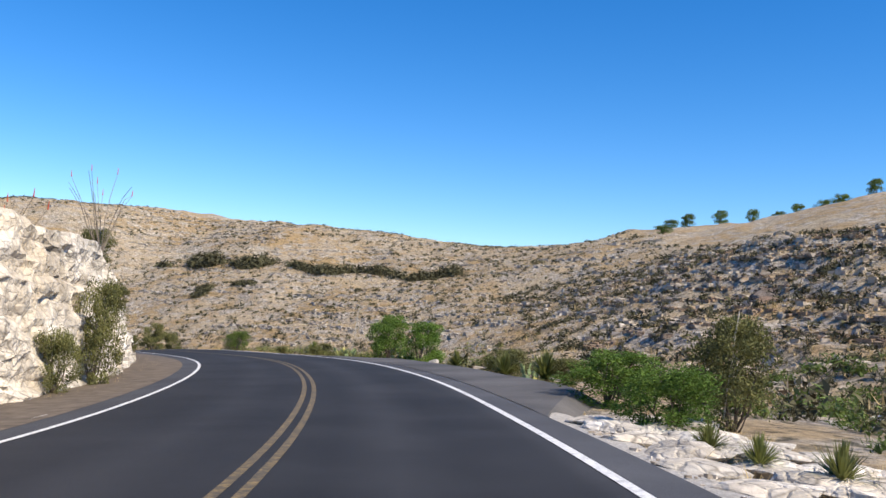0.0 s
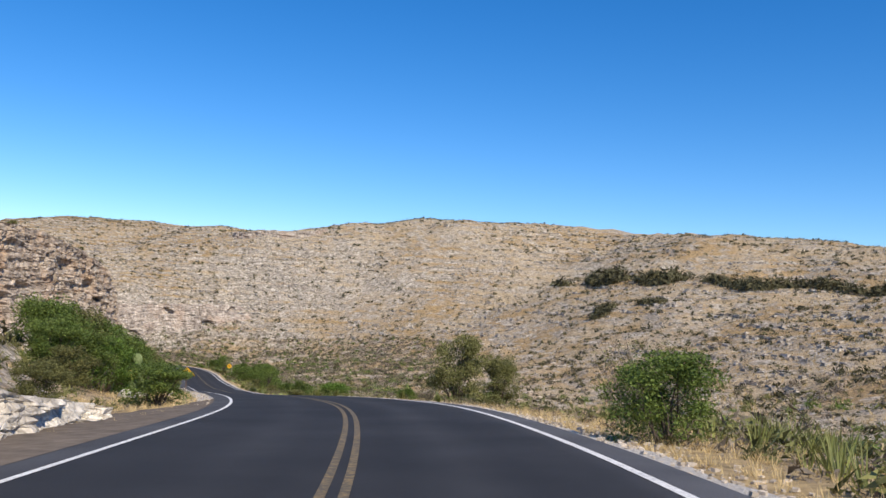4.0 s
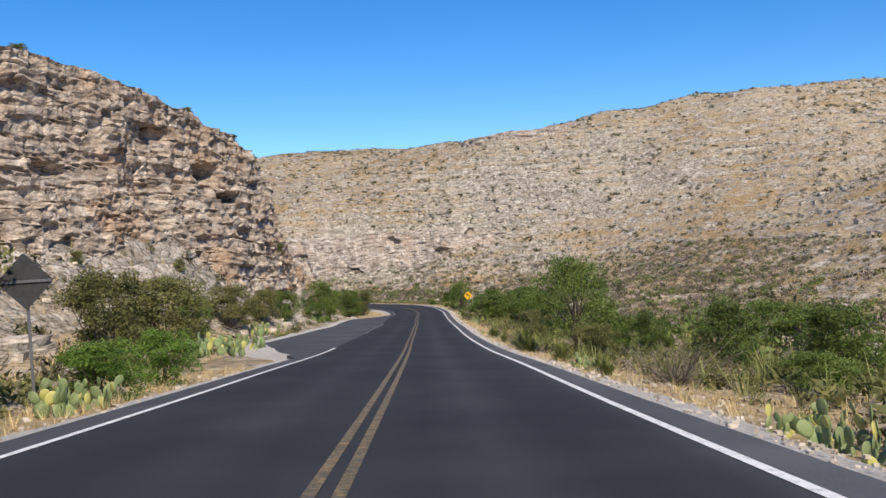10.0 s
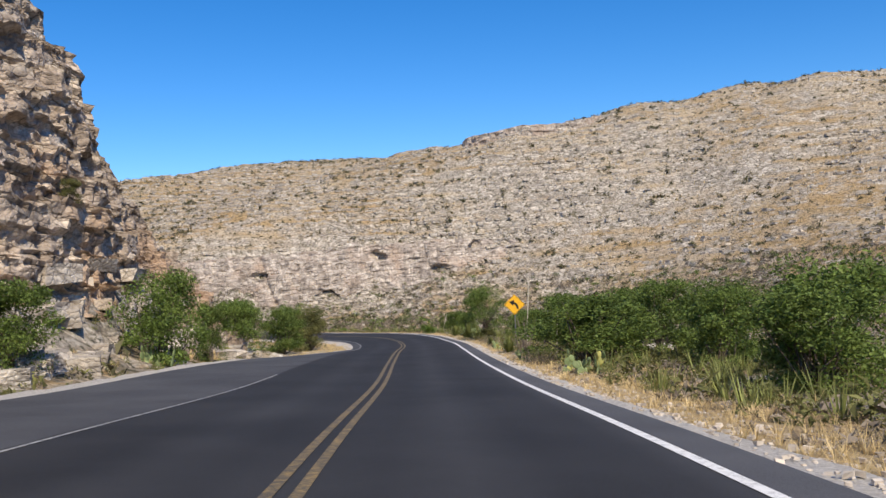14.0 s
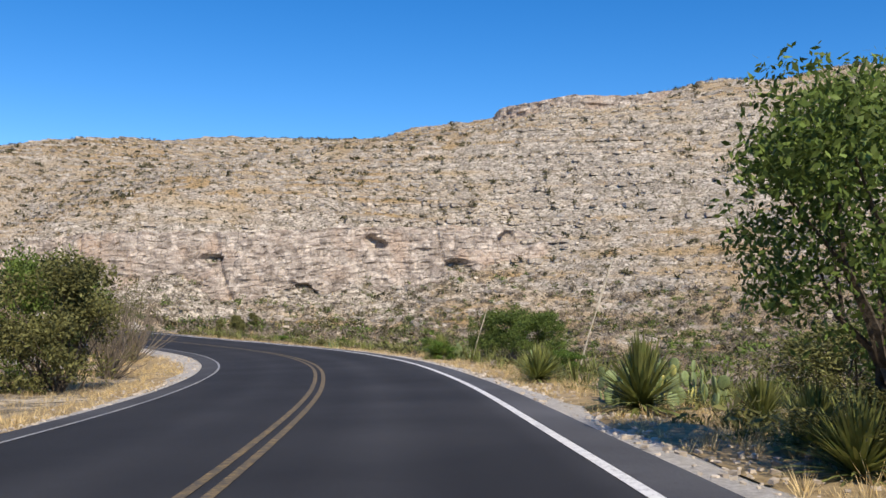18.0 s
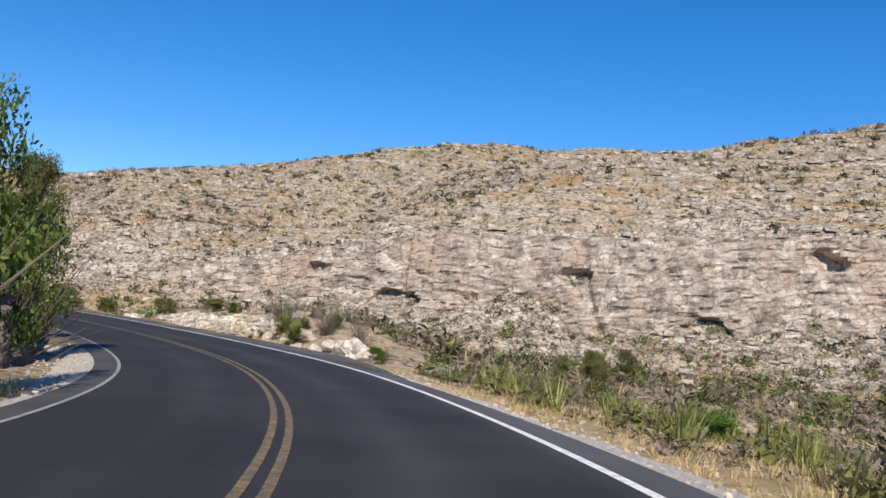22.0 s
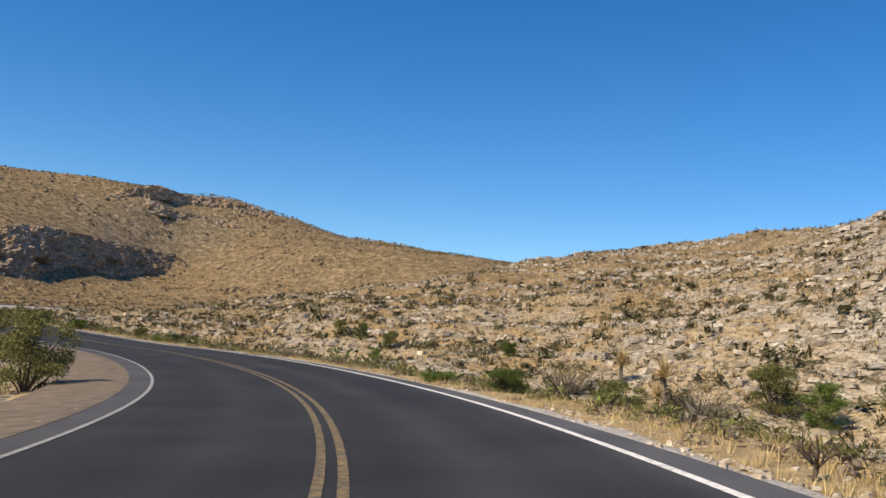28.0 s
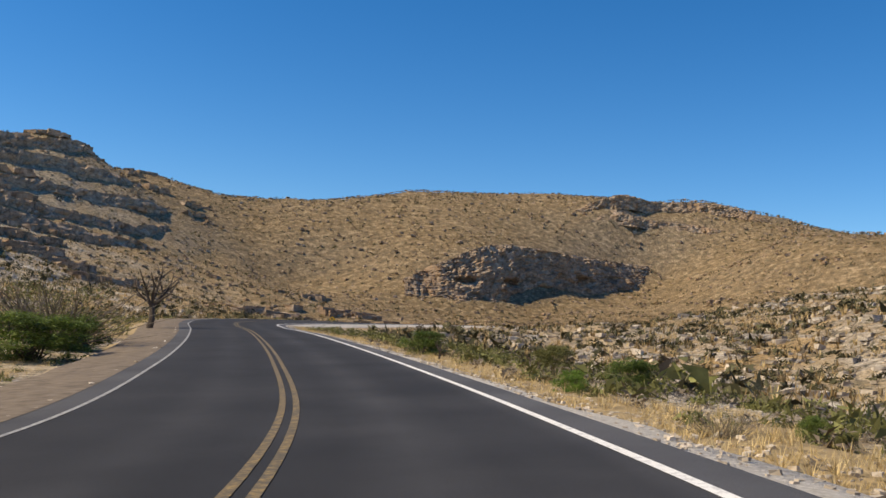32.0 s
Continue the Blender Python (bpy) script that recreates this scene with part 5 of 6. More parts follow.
def dead_tree(x, y, h, seed, label):
    r = np.random.RandomState(seed)
    t = thing("dead_tree", label, "dead tree", x, y, ground_z(x, y) - 0.05, seed * 40, (h, h, h), "dead trees")
    part("trunk", mesh_of("trunk", *limb([(0, 0, 0), (0.03, 0.01, 0.2), (0.0, 0.03, 0.42)], 0.055, 0.035, 7), M_BARK), t)
    for k in range(9):
        a = r.rand() * 6.283
        s = np.array([0.0, 0.02, 0.3 + 0.14 * r.rand()])
        e = s + [math.cos(a) * 0.4, math.sin(a) * 0.4, 0.15 + 0.4 * r.rand()]
        m = (s + e) / 2 + r.normal(size=3) * 0.06
        tw = [limb([s, m, e], 0.022, 0.006, 5)] + [limb([m, m + r.normal(size=3) * 0.1 + [0, 0, 0.1]], 0.009, 0.003, 4) for _ in range(4)]
        part("limb", mesh_of("limb", *joined(tw), M_BARK), t)


DEAD_1 = [(-215.7, 202.8, 0.63), (-255.1, 159.4, 0.70), (-261.9, 148.7, 0.65), (-255.9, 137.2, 3.27), (-268.2, 139.1, 0.84)]
for k, (x, y, h) in enumerate(DEAD_1):
    dead_tree(x, y, h, k, "bare twisted dead tree beside the road")


for k, (x, y, h, w) in enumerate([(101.6, 297, 4.6, 4.6), (79, 291, 4.6, 5.0), (90, 294, 4.4, 5.6), (112, 285, 4.6, 5), (118, 268, 4.4, 6), (71, 282, 2.6, 5), (122, 255, 4.5, 5), (108, 291, 3.6, 5), (64, 262, 2.4, 6), (116, 276, 5, 5)]):
    woody("juniper", "dark-green juniper on the hill crest", "tree", x, y, h, w, "bush", M_LEAF, k, "junipers")


# ---------------------------------------------------------------- road signs
def flat_shape(name, pts, thick, mat):
    """A flat plate in the x-z plane, facing -y."""
    n = len(pts)
    v = [(x, 0, z) for x, z in pts] + [(x, thick, z) for x, z in pts]
    f = [tuple(range(n))[::-1], tuple(range(n, 2 * n))] + [(i, (i + 1) % n, n + (i + 1) % n, n + i) for i in range(n)]
    return mesh_of(name, v, f, mat)


def diamond(r, cut=0.06):
    out = []
    for k in range(4):
        a = math.pi / 2 * k
        c = Vector((math.cos(a) * r, math.sin(a) * r))
        for d in (-1, 0, 1):
            q = a + d * 0.05
            out.append((math.cos(q) * r * (0.965 if d else 0.975), math.sin(q) * r * (0.965 if d else 0.975)))
    return out


def post_mesh(h, mat, w=0.045):
    bm = bmesh.new()
    bmesh.ops.create_cube(bm, size=1.0)
    for v in bm.verts:
        v.co = Vector((v.co.x * w, v.co.y * w * 0.6, (v.co.z + 0.5) * (h + 0.3) - 0.3))
    bmesh.ops.bevel(bm, geom=list(bm.edges), offset=0.006, segments=1, affect="EDGES")
    me = bpy.data.meshes.new("post")
    bm.to_mesh(me)
    bm.free()
    me.materials.append(mat)
    return me


def warning_sign(x, y, facing, height, lean=0.0, back=False, half=False, print_=True, label="", r=0.54, z=None):
    """facing: compass turn of the sheet's face in degrees about z, from -y."""
    z = ground_z(x, y) if z is None else z
    t = thing("warning_sign", label, "road sign", x, y, z, facing, (1, 1, 1), "road signs", (0, lean))
    part("post", post_mesh(height + (r * 0.9 if not half else r * 0.95), M_RUST if half else M_STEEL), t)
    if half:
        part("folded_sheet", flat_shape("folded_sheet", [(-r, 0), (r, 0), (r * 0.97, 0.03), (0.03, r * 0.97), (-0.03, r * 0.97), (-r * 0.97, 0.03)], 0.004, M_SIGN), t, "folded yellow sign sheet", pose(0, -0.035, height))
        part("hinge", flat_shape("hinge", [(-0.11, -0.05), (0.11, -0.05), (0.11, 0.04), (-0.11, 0.04)], 0.004, M_SIGN), t, "", pose(0, -0.042, height - 0.01))
        part("strap", flat_shape("strap", [(-0.014, 0), (0.014, 0), (0.014, r * 0.95), (-0.014, r * 0.95)], 0.004, M_BLACK), t, "dark centre strap", pose(0, -0.047, height))
        return t
    s = part("sheet", flat_shape("sheet", diamond(r), 0.004, M_BACK if back else M_SIGN), t, "", pose(0, -0.04, height))
    if print_:
        rim = [(x * 0.955, z * 0.955) for x, z in diamond(r)]
        inn = [(x * 0.92, z * 0.92) for x, z in diamond(r)]
        n = len(rim)
        part("border", mesh_of("border", [(x, -0.003, z) for x, z in rim + inn], [(i, n + i, n + (i + 1) % n, (i + 1) % n) for i in range(n)], M_BLACK), s, "thin black border")
        k = r / 0.54
        pts = []
        for q in range(9):
            a = radians(q * 76 / 8)
            pts.append((0.16 - 0.27 * (1 - math.cos(a)), -0.24 + 0.34 * math.sin(a)))
        outer = [(x + 0.055 * math.cos(radians(q * 76 / 8)), z + 0.055 * math.sin(radians(q * 76 / 8))) for q, (x, z) in enumerate(pts)]
        inner = [(x - 0.055 * math.cos(radians(q * 76 / 8)), z - 0.055 * math.sin(radians(q * 76 / 8))) for q, (x, z) in enumerate(pts)]
        m = len(pts)
        part("arrow_shaft", mesh_of("arrow_shaft", [(x * k, -0.004, z * k) for x, z in outer + inner], [(i, m + i, m + i + 1, i + 1) for i in range(m - 1)], M_BLACK), s, "black curved arrow")
        tip, end = (pts[-1][0] - 0.24, pts[-1][1] + 0.06), pts[-1]
        part("arrow_head", mesh_of("arrow_head", [(tip[0] * k, -0.004, tip[1] * k), ((end[0] + 0.035) * k, -0.004, (end[1] + 0.15) * k), ((end[0] - 0.035) * k, -0.004, (end[1] - 0.15) * k)], [(0, 1, 2)], M_BLACK), s)
    if back:
        part("brace", flat_shape("brace", [(-0.4, -0.02), (0.4, -0.02), (0.4, 0.02), (-0.4, 0.02)], 0.02, M_STEEL), s, "", pose(0, -0.022, 0.0))
    return t


warning_sign(-50.9, 93.0, 40, 1.24, half=True, label="folded yellow warning sign on a rusty post")
warning_sign(-65.4, 107.2, 40, 1.9, r=0.42, back=True, print_=False, label="grey back of a diamond road sign on a post", lean=-1)
warning_sign(-107.2, 170.3, 39, 1.92, r=0.44, label="yellow curve warning sign with a black arrow")
warning_sign(-318, 56, 140, 1.6, label="yellow curve warning sign beyond the far bend", r=0.5)


# ---------------------------------------------------------------- scattered stones, shrubs and grass
def spread(seed, count, x0, x1, y0, y1, test):
    r = np.random.RandomState(seed)
    x, y = x0 + (x1 - x0) * r.rand(count), y0 + (y1 - y0) * r.rand(count)
    n, lat, dist = station(x, y)
    k = test(x, y, n - START, lat, dist, r)
    return x[k], y[k], r


def top(x, y):
    """Height of the ground or of the shoulder and verge laid over it."""
    n, lat, dist = station(x, y)
    side = LINE[n, 2] + lat * LINE[n, 3] + np.interp(np.abs(lat), [3.2, 3.55, 3.85, 4.5, 5.3, 6.2], [-0.04, -0.08, -0.17, -0.19, -0.28, -0.45])
    z = land(x, y)
    return np.where(dist < 6.2, np.maximum(z, side), z)


def rubble(name, label, x, y, size, r, mat, flat=0.6):
    base = np.array([(-1, -1, -1), (1, -1, -1), (1, 1, -1), (-1, 1, -1), (-1, -1, 1), (1, -1, 1), (1, 1, 1), (-1, 1, 1)]) * 0.5
    face = np.array([(3, 2, 1, 0), (4, 5, 6, 7), (0, 1, 5, 4), (1, 2, 6, 5), (2, 3, 7, 6), (3, 0, 4, 7)])
    n = len(x)
    v = base[None] * (0.7 + 0.6 * r.rand(n, 8, 3)) * [1.15, 1, flat]
    a = r.rand(n) * 6.283
    c, s = np.cos(a)[:, None], np.sin(a)[:, None]
    v = np.stack([v[..., 0] * c - v[..., 1] * s, v[..., 0] * s + v[..., 1] * c, v[..., 2] + v[..., 0] * (r.rand(n, 1) - 0.5) * 0.5], -1) * size[:, None, None]
    v += np.stack([x, y, top(x, y) + 0.12 * size], -1)[:, None]
    f = (face[None] + 8 * np.arange(n)[:, None, None]).reshape(-1, 4)
    return tagged(new(name, world_mesh(name, v.reshape(-1, 3), f, mat)), label, "stones", kind="stuff")


def tufts(name, label, x, y, h, r, mat, blades, lean, width, category="grass"):
    n = len(x)
    a = r.rand(n, blades) * 6.283
    o = lean * (0.3 + r.rand(n, blades)) * h[:, None]
    z = top(x, y) - 0.03
    hh = h[:, None] * (0.6 + 0.5 * r.rand(n, blades))
    w = width * h[:, None] * np.ones((n, blades))
    ca, sa = np.cos(a), np.sin(a)
    bx, by = x[:, None] + ca * o * 0.15, y[:, None] + sa * o * 0.15
    p0 = np.stack([bx - sa * w, by + ca * w, z[:, None] + 0 * w], -1)
    p1 = np.stack([bx + sa * w, by - ca * w, z[:, None] + 0 * w], -1)
    p2 = np.stack([x[:, None] + ca * o, y[:, None] + sa * o, z[:, None] + hh], -1)
    v = np.stack([p0, p1, p2], 2).reshape(-1, 3)
    return tagged(new(name, world_mesh(name, v, np.arange(len(v)).reshape(-1, 3), mat)), label, category, kind="stuff")


def scrub(name, label, x, y, size, r, mat, leaves, leaf=0.16):
    n = len(x)
    d = r.normal(size=(n, leaves, 3))
    d /= np.linalg.norm(d, axis=2)[..., None]
    p = d * (0.3 + 0.7 * r.rand(n, leaves, 1)) * 0.5 * [1, 1, 0.75]
    p[..., 2] = np.abs(p[..., 2]) * 1.15
    u = r.normal(size=(n, leaves, 3))
    w = np.cross(u, d)
    u *= leaf * 0.6
    w *= leaf * 0.45
    q = np.stack([p - u, p + w, p + u], 2) * size[:, None, None, None]
    q += np.stack([x, y, land(x, y)], -1)[:, None, None]
    v = q.reshape(-1, 3)
    return tagged(new(name, world_mesh(name, v, np.arange(len(v)).reshape(-1, 3), mat)), label, "shrubs", kind="stuff")


def hillside(x, y, s, lat, dist, r):
    return dist > 10


def patchy(size, seed, level):
    return lambda x, y, s, lat, dist, r: (dist > 9.5) & (grain(x, y, size, seed) + 0.35 * grain(x, y, size * 0.3, seed + 1) + 0.15 * r.rand(len(x)) > level)


x, y, r = spread(16, 15000, -400, -190, 100, 300, lambda x, y, s, lat, dist, r: (dist > 8.5) & (dist < 95))
scrub("slope_scrub", "low olive-brown scrub over the slopes by the road", x, y, 0.35 + 0.75 * r.rand(len(x)) ** 2, r, M_SHRUB, 22, 0.17)
x, y, r = spread(17, 14000, -240, -100, 195, 285, lambda x, y, s, lat, dist, r: (lat > 8) & (dist > 9) & (land(x, y) < -9))
scrub("wash_scrub", "grey-brown twiggy scrub below the long cliff", x, y, 0.6 + 1.3 * r.rand(len(x)) ** 2, r, M_GREY, 34, 0.11)
x, y, r = spread(18, 5000, -240, -100, 195, 285, lambda x, y, s, lat, dist, r: (lat > 8) & (dist > 9) & (land(x, y) < -9))
scrub("wash_scrub", "green scrub below the long cliff", x, y, 0.7 + 1.3 * r.rand(len(x)) ** 2, r, M_LEAF, 50, 0.09)
x, y, r = spread(19, 14000, -620, -250, -190, 150, lambda x, y, s, lat, dist, r: dist > 9)
scrub("hill_shrubs", "small dark shrubs over the southern hills", x, y, 0.5 + 1.0 * r.rand(len(x)) ** 2, r, M_SHRUB, 16, 0.2)


def bedded(name, label, x, y, r, low, high, mat):
    """Flat limestone blocks that break out of the slope along its contour lines."""
    n = len(x)
    z = land(x, y)
    e = 2.0
    a = np.arctan2(land(x, y + e) - z, land(x + e, y) - z) + 0.25 * r.normal(size=n)      # uphill
    w = low + (high - low) * r.rand(n) ** 2
    d, h = w * (0.5 + 0.4 * r.rand(n)), w * (0.13 + 0.12 * r.rand(n))
    base = np.array([(-1, -1, -1), (1, -1, -1), (1, 1, -1), (-1, 1, -1), (-1, -1, 1), (1, -1, 1), (1, 1, 1), (-1, 1, 1)]) * 0.5
    face = np.array([(4, 5, 6, 7), (0, 1, 5, 4), (1, 2, 6, 5), (2, 3, 7, 6), (3, 0, 4, 7)])
    v = base[None] * (0.75 + 0.5 * r.rand(n, 8, 3)) * np.stack([d, w, h * 2], -1)[:, None]
    c, s_ = np.cos(a)[:, None], np.sin(a)[:, None]
    v = np.stack([v[..., 0] * c - v[..., 1] * s_, v[..., 0] * s_ + v[..., 1] * c, v[..., 2]], -1)
    v += np.stack([x, y, z + 0.05], -1)[:, None]
    f = (face[None] + 8 * np.arange(n)[:, None, None]).reshape(-1, 4)
    return tagged(new(name, world_mesh(name, v.reshape(-1, 3), f, mat)), label, "stones", kind="stuff")


def on_beds(step, seed, level, width=0.3):
    def test(x, y, s, lat, dist, r):
        keep = (dist > 9) & (grain(x, y, 17, seed + 1) + 0.4 * grain(x, y, 5, seed + 2) > level)
        k = np.flatnonzero(keep)
        z = land(x[k], y[k])
        q = z / step + (grain(x[k], y[k], 40, seed) - 0.5) * 1.5
        k, z = k[q - np.floor(q) < width], z[q - np.floor(q) < width]
        slope = np.hypot(land(x[k] + 3, y[k]) - z, land(x[k], y[k] + 3) - z) / 3
        keep[:] = False
        keep[k[slope > 0.13]] = True
        return keep
    return test


x, y, r = spread(31, 90000, -345, 60, 120, 400, lambda *a: on_beds(2.3, 41, 0.66, 0.35)(*a) & (a[4] > 75))
bedded("bedded_blocks", "pale bedded limestone blocks breaking out of the hillsides", x, y, r, 0.4, 1.5, M_STRATA)
x, y, r = spread(32, 60000, -330, -190, 205, 340, on_beds(1.5, 44, 0.6))
bedded("bedded_blocks", "pale bedded limestone blocks above the long cliff", x, y, r, 0.3, 1.3, M_STRATA)
x, y, r = spread(33, 26000, -420, -262, 120, 250, on_beds(1.6, 47, 0.62))
bedded("bedded_blocks", "cream limestone blocks on the slope above the road", x, y, r, 0.3, 1.1, M_STRATA)
x, y, r = spread(34, 30000, -370, -250, -160, 40, on_beds(4.0, 50, 0.85, 0.3))
bedded("bedded_blocks", "brown bedded rock on the southern hills", x, y, r, 1.0, 4.5, M_BROWN)
x, y, r = spread(35, 16000, -175, -92, 80, 175, on_beds(1.6, 53, 0.5, 0.4))
bedded("bedded_blocks", "tan limestone blocks over the tall cliff", x, y, r, 0.6, 2.0, M_STRATA)
x, y, r = spread(36, 14000, 14, 70, 60, 200, on_beds(1.6, 56, 0.7, 0.4))
bedded("bedded_blocks", "dark limestone blocks on the eastern slope", x, y, r, 0.4, 1.2, M_BROWN)
x, y, r = spread(1, 15000, -330, 60, 0, 390, patchy(20, 61, 0.6))
rubble("hillside_stones", "pale broken limestone strewn over the hillsides", x, y, 0.12 + 0.6 * r.rand(len(x)) ** 3, r, M_RUBBLE)
x, y, r = spread(2, 16000, -400, -250, 110, 260, patchy(14, 62, 0.6))
rubble("hillside_stones", "cream broken limestone strewn over the western slope", x, y, 0.1 + 0.5 * r.rand(len(x)) ** 3, r, M_RUBBLE)
x, y, r = spread(20, 8000, -600, -290, -170, 60, lambda x, y, s, lat, dist, r: dist > 20)
rubble("hillside_stones", "tan broken rock strewn over the southern hills", x, y, 0.25 + 0.9 * r.rand(len(x)) ** 3, r, M_BROWN)
x, y, r = spread(21, 900, 5, 30, 2, 75, lambda x, y, s, lat, dist, r: lat > 7.2)
scrub("slope_shrubs", "olive and brown shrubs below the road edge", x, y, 0.5 + 1.1 * r.rand(len(x)) ** 2, r, M_SHRUB, 70, 0.09)
x, y, r = spread(22, 260, 5, 24, 2, 60, lambda x, y, s, lat, dist, r: lat > 7.2)
scrub("slope_shrubs", "green shrubs below the road edge", x, y, 0.7 + 1.1 * r.rand(len(x)) ** 2, r, M_LEAF, 140, 0.07)
x, y, r = spread(4, 1500, 18, 60, 70, 190, hillside)
rubble("slope_rubble", "grey limestone rubble on the slope", x, y, 0.2 + 0.8 * r.rand(len(x)) ** 3, r, M_RUBBLE, 0.6)
x, y, r = spread(5, 22000, -340, 60, 0, 400, patchy(22, 63, 0.55))
scrub("hill_shrubs", "small olive-brown shrubs dotted over the hillsides", x, y, 0.7 + 1.5 * r.rand(len(x)) ** 2, r, M_SHRUB, 26, 0.16)
x, y, r = spread(13, 3500, -340, 60, 0, 400, patchy(30, 64, 0.7))
scrub("hill_shrubs", "dark-green shrubs dotted over the hillsides", x, y, 0.9 + 1.7 * r.rand(len(x)) ** 2, r, M_SHRUB, 34, 0.14)
x, y, r = spread(6, 9000, -620, -250, -190, 260, patchy(26, 65, 0.7))
scrub("hill_shrubs", "small olive-brown shrubs on the western hills", x, y, 0.6 + 1.2 * r.rand(len(x)) ** 2, r, M_SHRUB, 26, 0.15)
x, y, r = spread(7, 6000, -330, 30, 0, 390, patchy(18, 66, 0.65))
scrub("dry_scrub", "grey dry scrub on the hillsides", x, y, 0.6 + 1.1 * r.rand(len(x)) ** 2, r, M_GREY, 30, 0.13)
_low = lambda up: lambda x, y, s, lat, dist, r: (lat > 8) & (dist > 9) & (land(x, y) < LINE[np.clip(s + START, 0, len(LINE) - 1), 2] + up)
x, y, r = spread(8, 5500, -260, 10, 60, 290, _low(2.0))
scrub("wash_scrub", "dense green and brown scrub in the dry wash", x, y, 0.9 + 1.6 * r.rand(len(x)) ** 2, r, M_OLIVE, 40, 0.11)
x, y, r = spread(14, 5000, -265, 10, 60, 310, _low(4.5))
scrub("wash_scrub", "grey-brown twiggy scrub in the dry wash", x, y, 0.9 + 1.6 * r.rand(len(x)) ** 2, r, M_GREY, 40, 0.10)
x, y, r = spread(9, 1000, -260, 10, 60, 290, _low(1.0))
scrub("wash_bushes", "dark-green bushes in the dry wash", x, y, 1.5 + 1.9 * r.rand(len(x)), r, M_LEAF, 150, 0.07)
x, y, r = spread(15, 1500, 14, 66, 60, 220, hillside)
scrub("slope_shrubs", "dark shrubs on the eastern slope", x, y, 0.9 + 1.6 * r.rand(len(x)) ** 2, r, M_SHRUB, 50, 0.11)
x, y, r = spread(10, 5200, -100, 6, 262, 340, lambda x, y, s, lat, dist, r: np.abs(y - (321 - (x + 92) * 0.47 + 3 * np.sin(x * 0.2))) < 12 * (grain(x, y, 9, 70) - 0.2) * np.where(x > -18, 0.6, 1.0))
scrub("hill_thicket", "dark-green thicket along the hillside", x, y, 3.2 + 5.5 * r.rand(len(x)) ** 1.5 * np.where(x < -60, 1.2, 0.9), r, M_SHRUB, 70, 0.08)
x, y, r = spread(40, 240, -72, -56, 266, 276, lambda x, y, s, lat, dist, r: grain(x, y, 7, 71) > 0.5)
scrub("hill_thicket", "dark-green clump below the thicket", x, y, 2.2 + 2.2 * r.rand(len(x)), r, M_SHRUB, 70, 0.08)
x, y, r = spread(11, 70000, -330, 60, 0, 390, patchy(24, 67, 0.55))
tufts("hill_grass", "tan dry bunch grass over the hillsides", x, y, 0.25 + 0.4 * r.rand(len(x)), r, M_STRAW, 5, 0.6, 0.09)
x, y, r = spread(12, 50000, -560, -240, -150, 260, patchy(24, 68, 0.5))
tufts("hill_grass", "golden dry bunch grass over the western hills", x, y, 0.3 + 0.45 * r.rand(len(x)), r, M_TAWNY, 5, 0.6, 0.09)


def verge(seed, count, lo, hi, keep):
    r = np.random.RandomState(seed)
    s, l = r.rand(count) * 430 - 5, lo + (hi - lo) * r.rand(count)
    k = keep(s, l, r)
    i = np.clip(np.floor(START + s[k]).astype(int), 0, len(LINE) - 2)
    g = (START + s[k] - i)[:, None]
    p, q = LINE[i, :2] * (1 - g) + LINE[i + 1, :2] * g, RIGHT[i] * (1 - g) + RIGHT[i + 1] * g
    xy = p + q * l[k][:, None]
    return xy[:, 0], xy[:, 1], r


x, y, r = verge(21, 44000, 3.72, 6.8, lambda s, l, r: (r.rand(len(s)) < np.where(s < 44, 0.06, np.where((s > 282) & (s < 312), 0.06, np.clip(1.25 - (l - 3.7) * 0.13, 0.2, 1)))) & (grain(s, l, 2.0, 31) > 0.22))
tufts("verge_grass", "golden dry grass along the road verge", x, y, 0.06 + 0.17 * r.rand(len(x)) ** 1.8, r, M_STRAW, 11, 1.0, 0.028)
x, y, r = verge(22, 34000, -7.6, -3.7, lambda s, l, r: ((s < 140) | (s > 221) | (l < -7.2)) & ((s < 276) | (s > 332)) & ((s < 300) | (l < -5.4)) & ((s > 66) | (l > -4.6) & (l < -3.9) & (r.rand(len(s)) < 0.5)) & (grain(s, l, 2.0, 33) > 0.22))
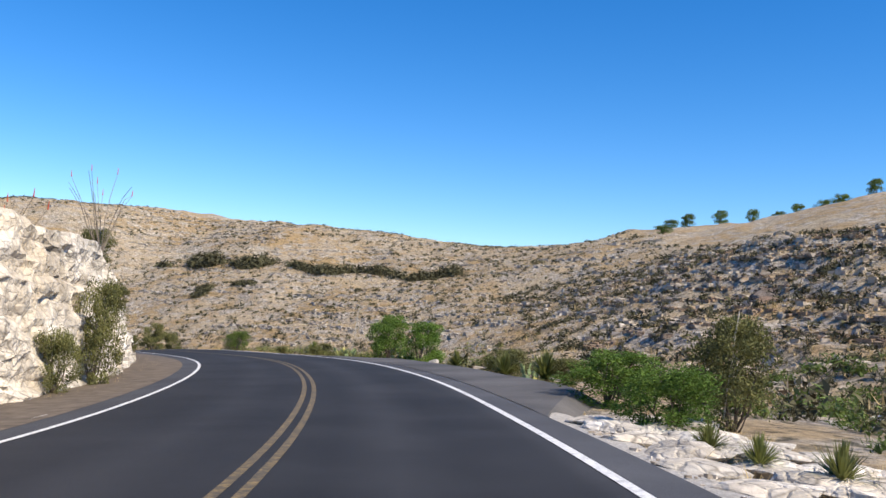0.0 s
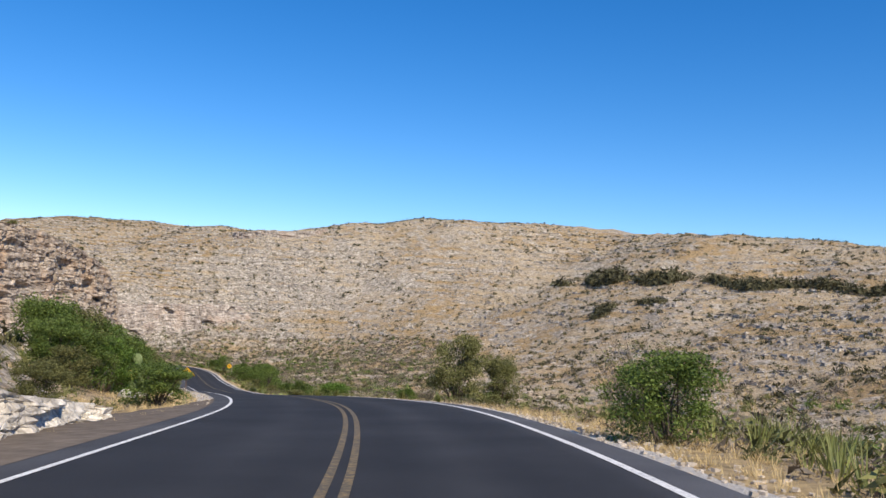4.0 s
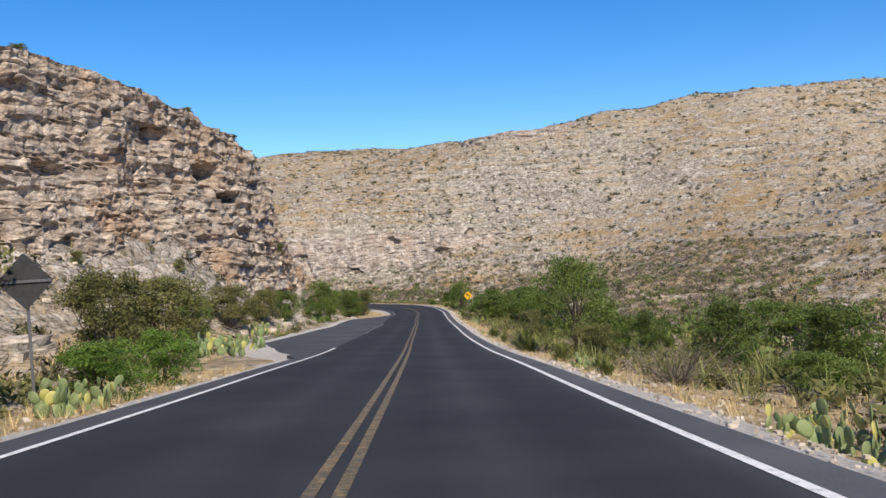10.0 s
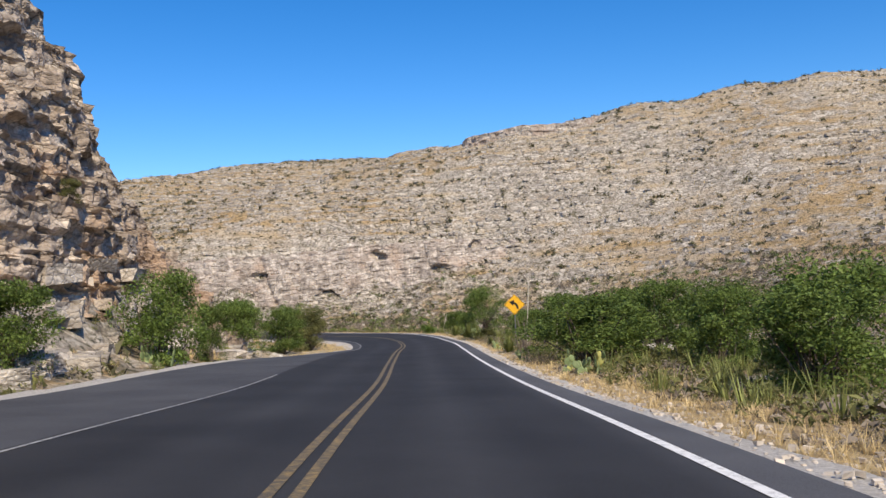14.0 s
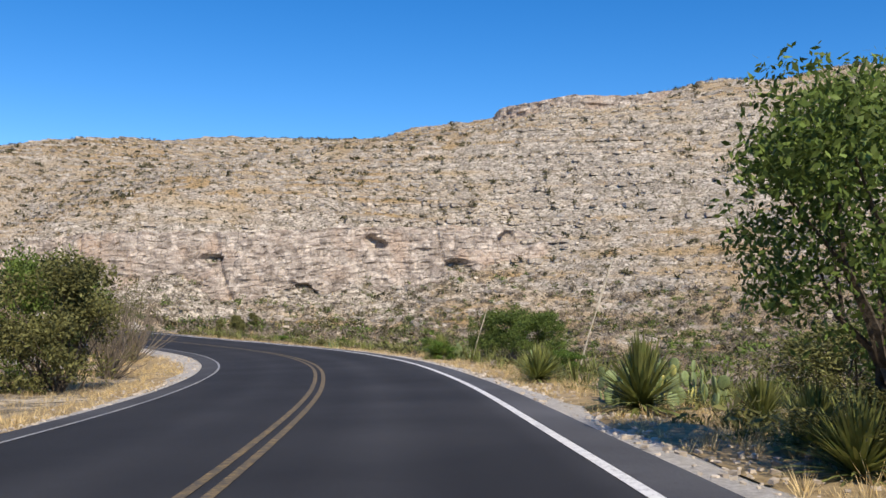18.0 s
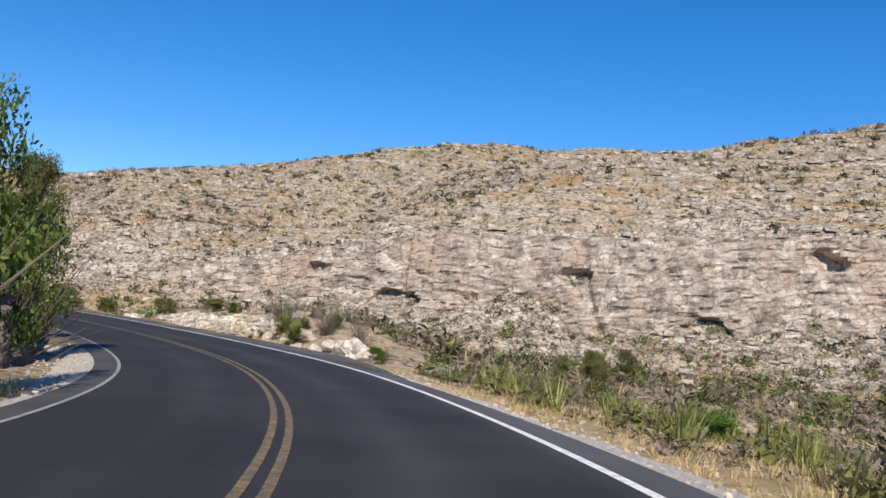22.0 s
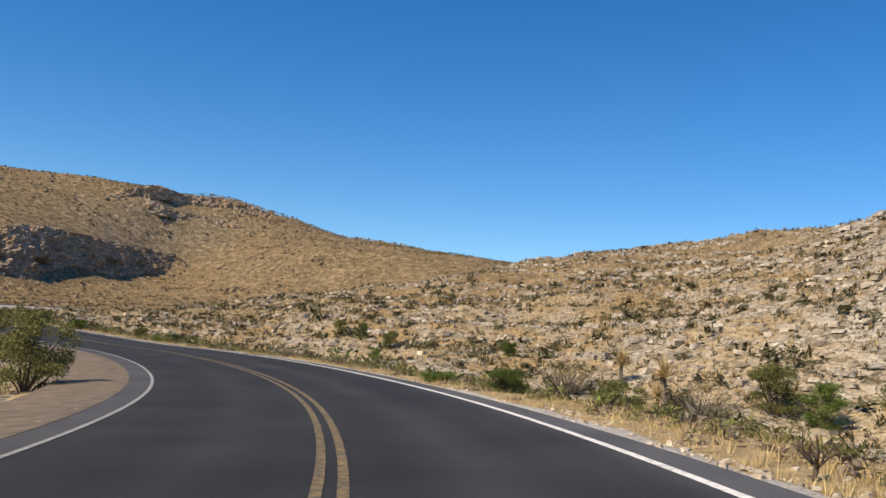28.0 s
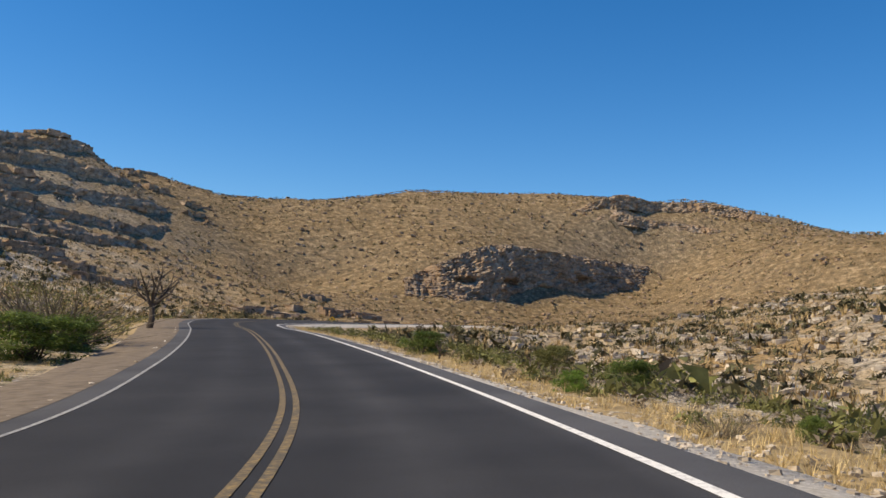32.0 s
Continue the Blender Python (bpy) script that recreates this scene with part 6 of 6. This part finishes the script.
tufts("verge_grass", "golden dry grass along the inner verge", x, y, 0.06 + 0.18 * r.rand(len(x)) ** 1.8, r, M_STRAW, 11, 1.0, 0.028)
x, y, r = verge(23, 3600, 4.6, 11, lambda s, l, r: (s > 40) & ((s < 282) | (s > 312)))
scrub("verge_shrubs", "low green and brown shrubs behind the verge", x, y, 0.4 + 0.7 * r.rand(len(x)) ** 2, r, M_OLIVE, 70, 0.09)
x, y, r = verge(24, 3600, 4.9, 13, lambda s, l, r: (s > 40) & (s < 280) & (grain(s, l, 4.0, 35) > 0.45))
tufts("verge_sedge", "green and yellow blades of coarse verge grass", x, y, 0.35 + 0.4 * r.rand(len(x)), r, M_BLADE, 16, 0.7, 0.03)
x, y, r = verge(25, 1500, -12, -5.4, lambda s, l, r: ((s > 66) & (s < 276) & ((s < 140) | (l < -8.6))) | (s > 330))
scrub("verge_shrubs", "low olive shrubs on the inner verge", x, y, 0.4 + 0.8 * r.rand(len(x)) ** 2, r, M_OLIVE, 70, 0.09)
x, y, r = verge(26, 16000, 3.2, 4.5, lambda s, l, r: (s > 42) | (s < 10))
rubble("gravel_stones", "loose pale gravel on the shoulder", x, y, 0.02 + 0.045 * r.rand(len(x)) ** 2.5, r, M_RUBBLE)
x, y, r = verge(27, 9000, -4.5, -3.2, lambda s, l, r: (s > 70) & ((s < 138) | (s > 221)))
rubble("gravel_stones", "loose pale gravel on the inner shoulder", x, y, 0.02 + 0.045 * r.rand(len(x)) ** 2.5, r, M_RUBBLE)
x, y, r = verge(28, 16000, 3.9, 7.6, lambda s, l, r: (s > 44) & ((s < 282) | (s > 312)) & (grain(s, l, 1.6, 37) > 0.4))
rubble("verge_stones", "small loose stones among the verge grass", x, y, 0.02 + 0.05 * r.rand(len(x)) ** 2.5, r, M_RUBBLE)
x, y, r = verge(29, 2600, 4.2, 8.5, lambda s, l, r: (s > 44) & ((s < 280) | (s > 312)))
scrub("verge_scrub", "dry grey-brown scrub along the verge", x, y, 0.25 + 0.5 * r.rand(len(x)) ** 2, r, M_GREY, 50, 0.1)
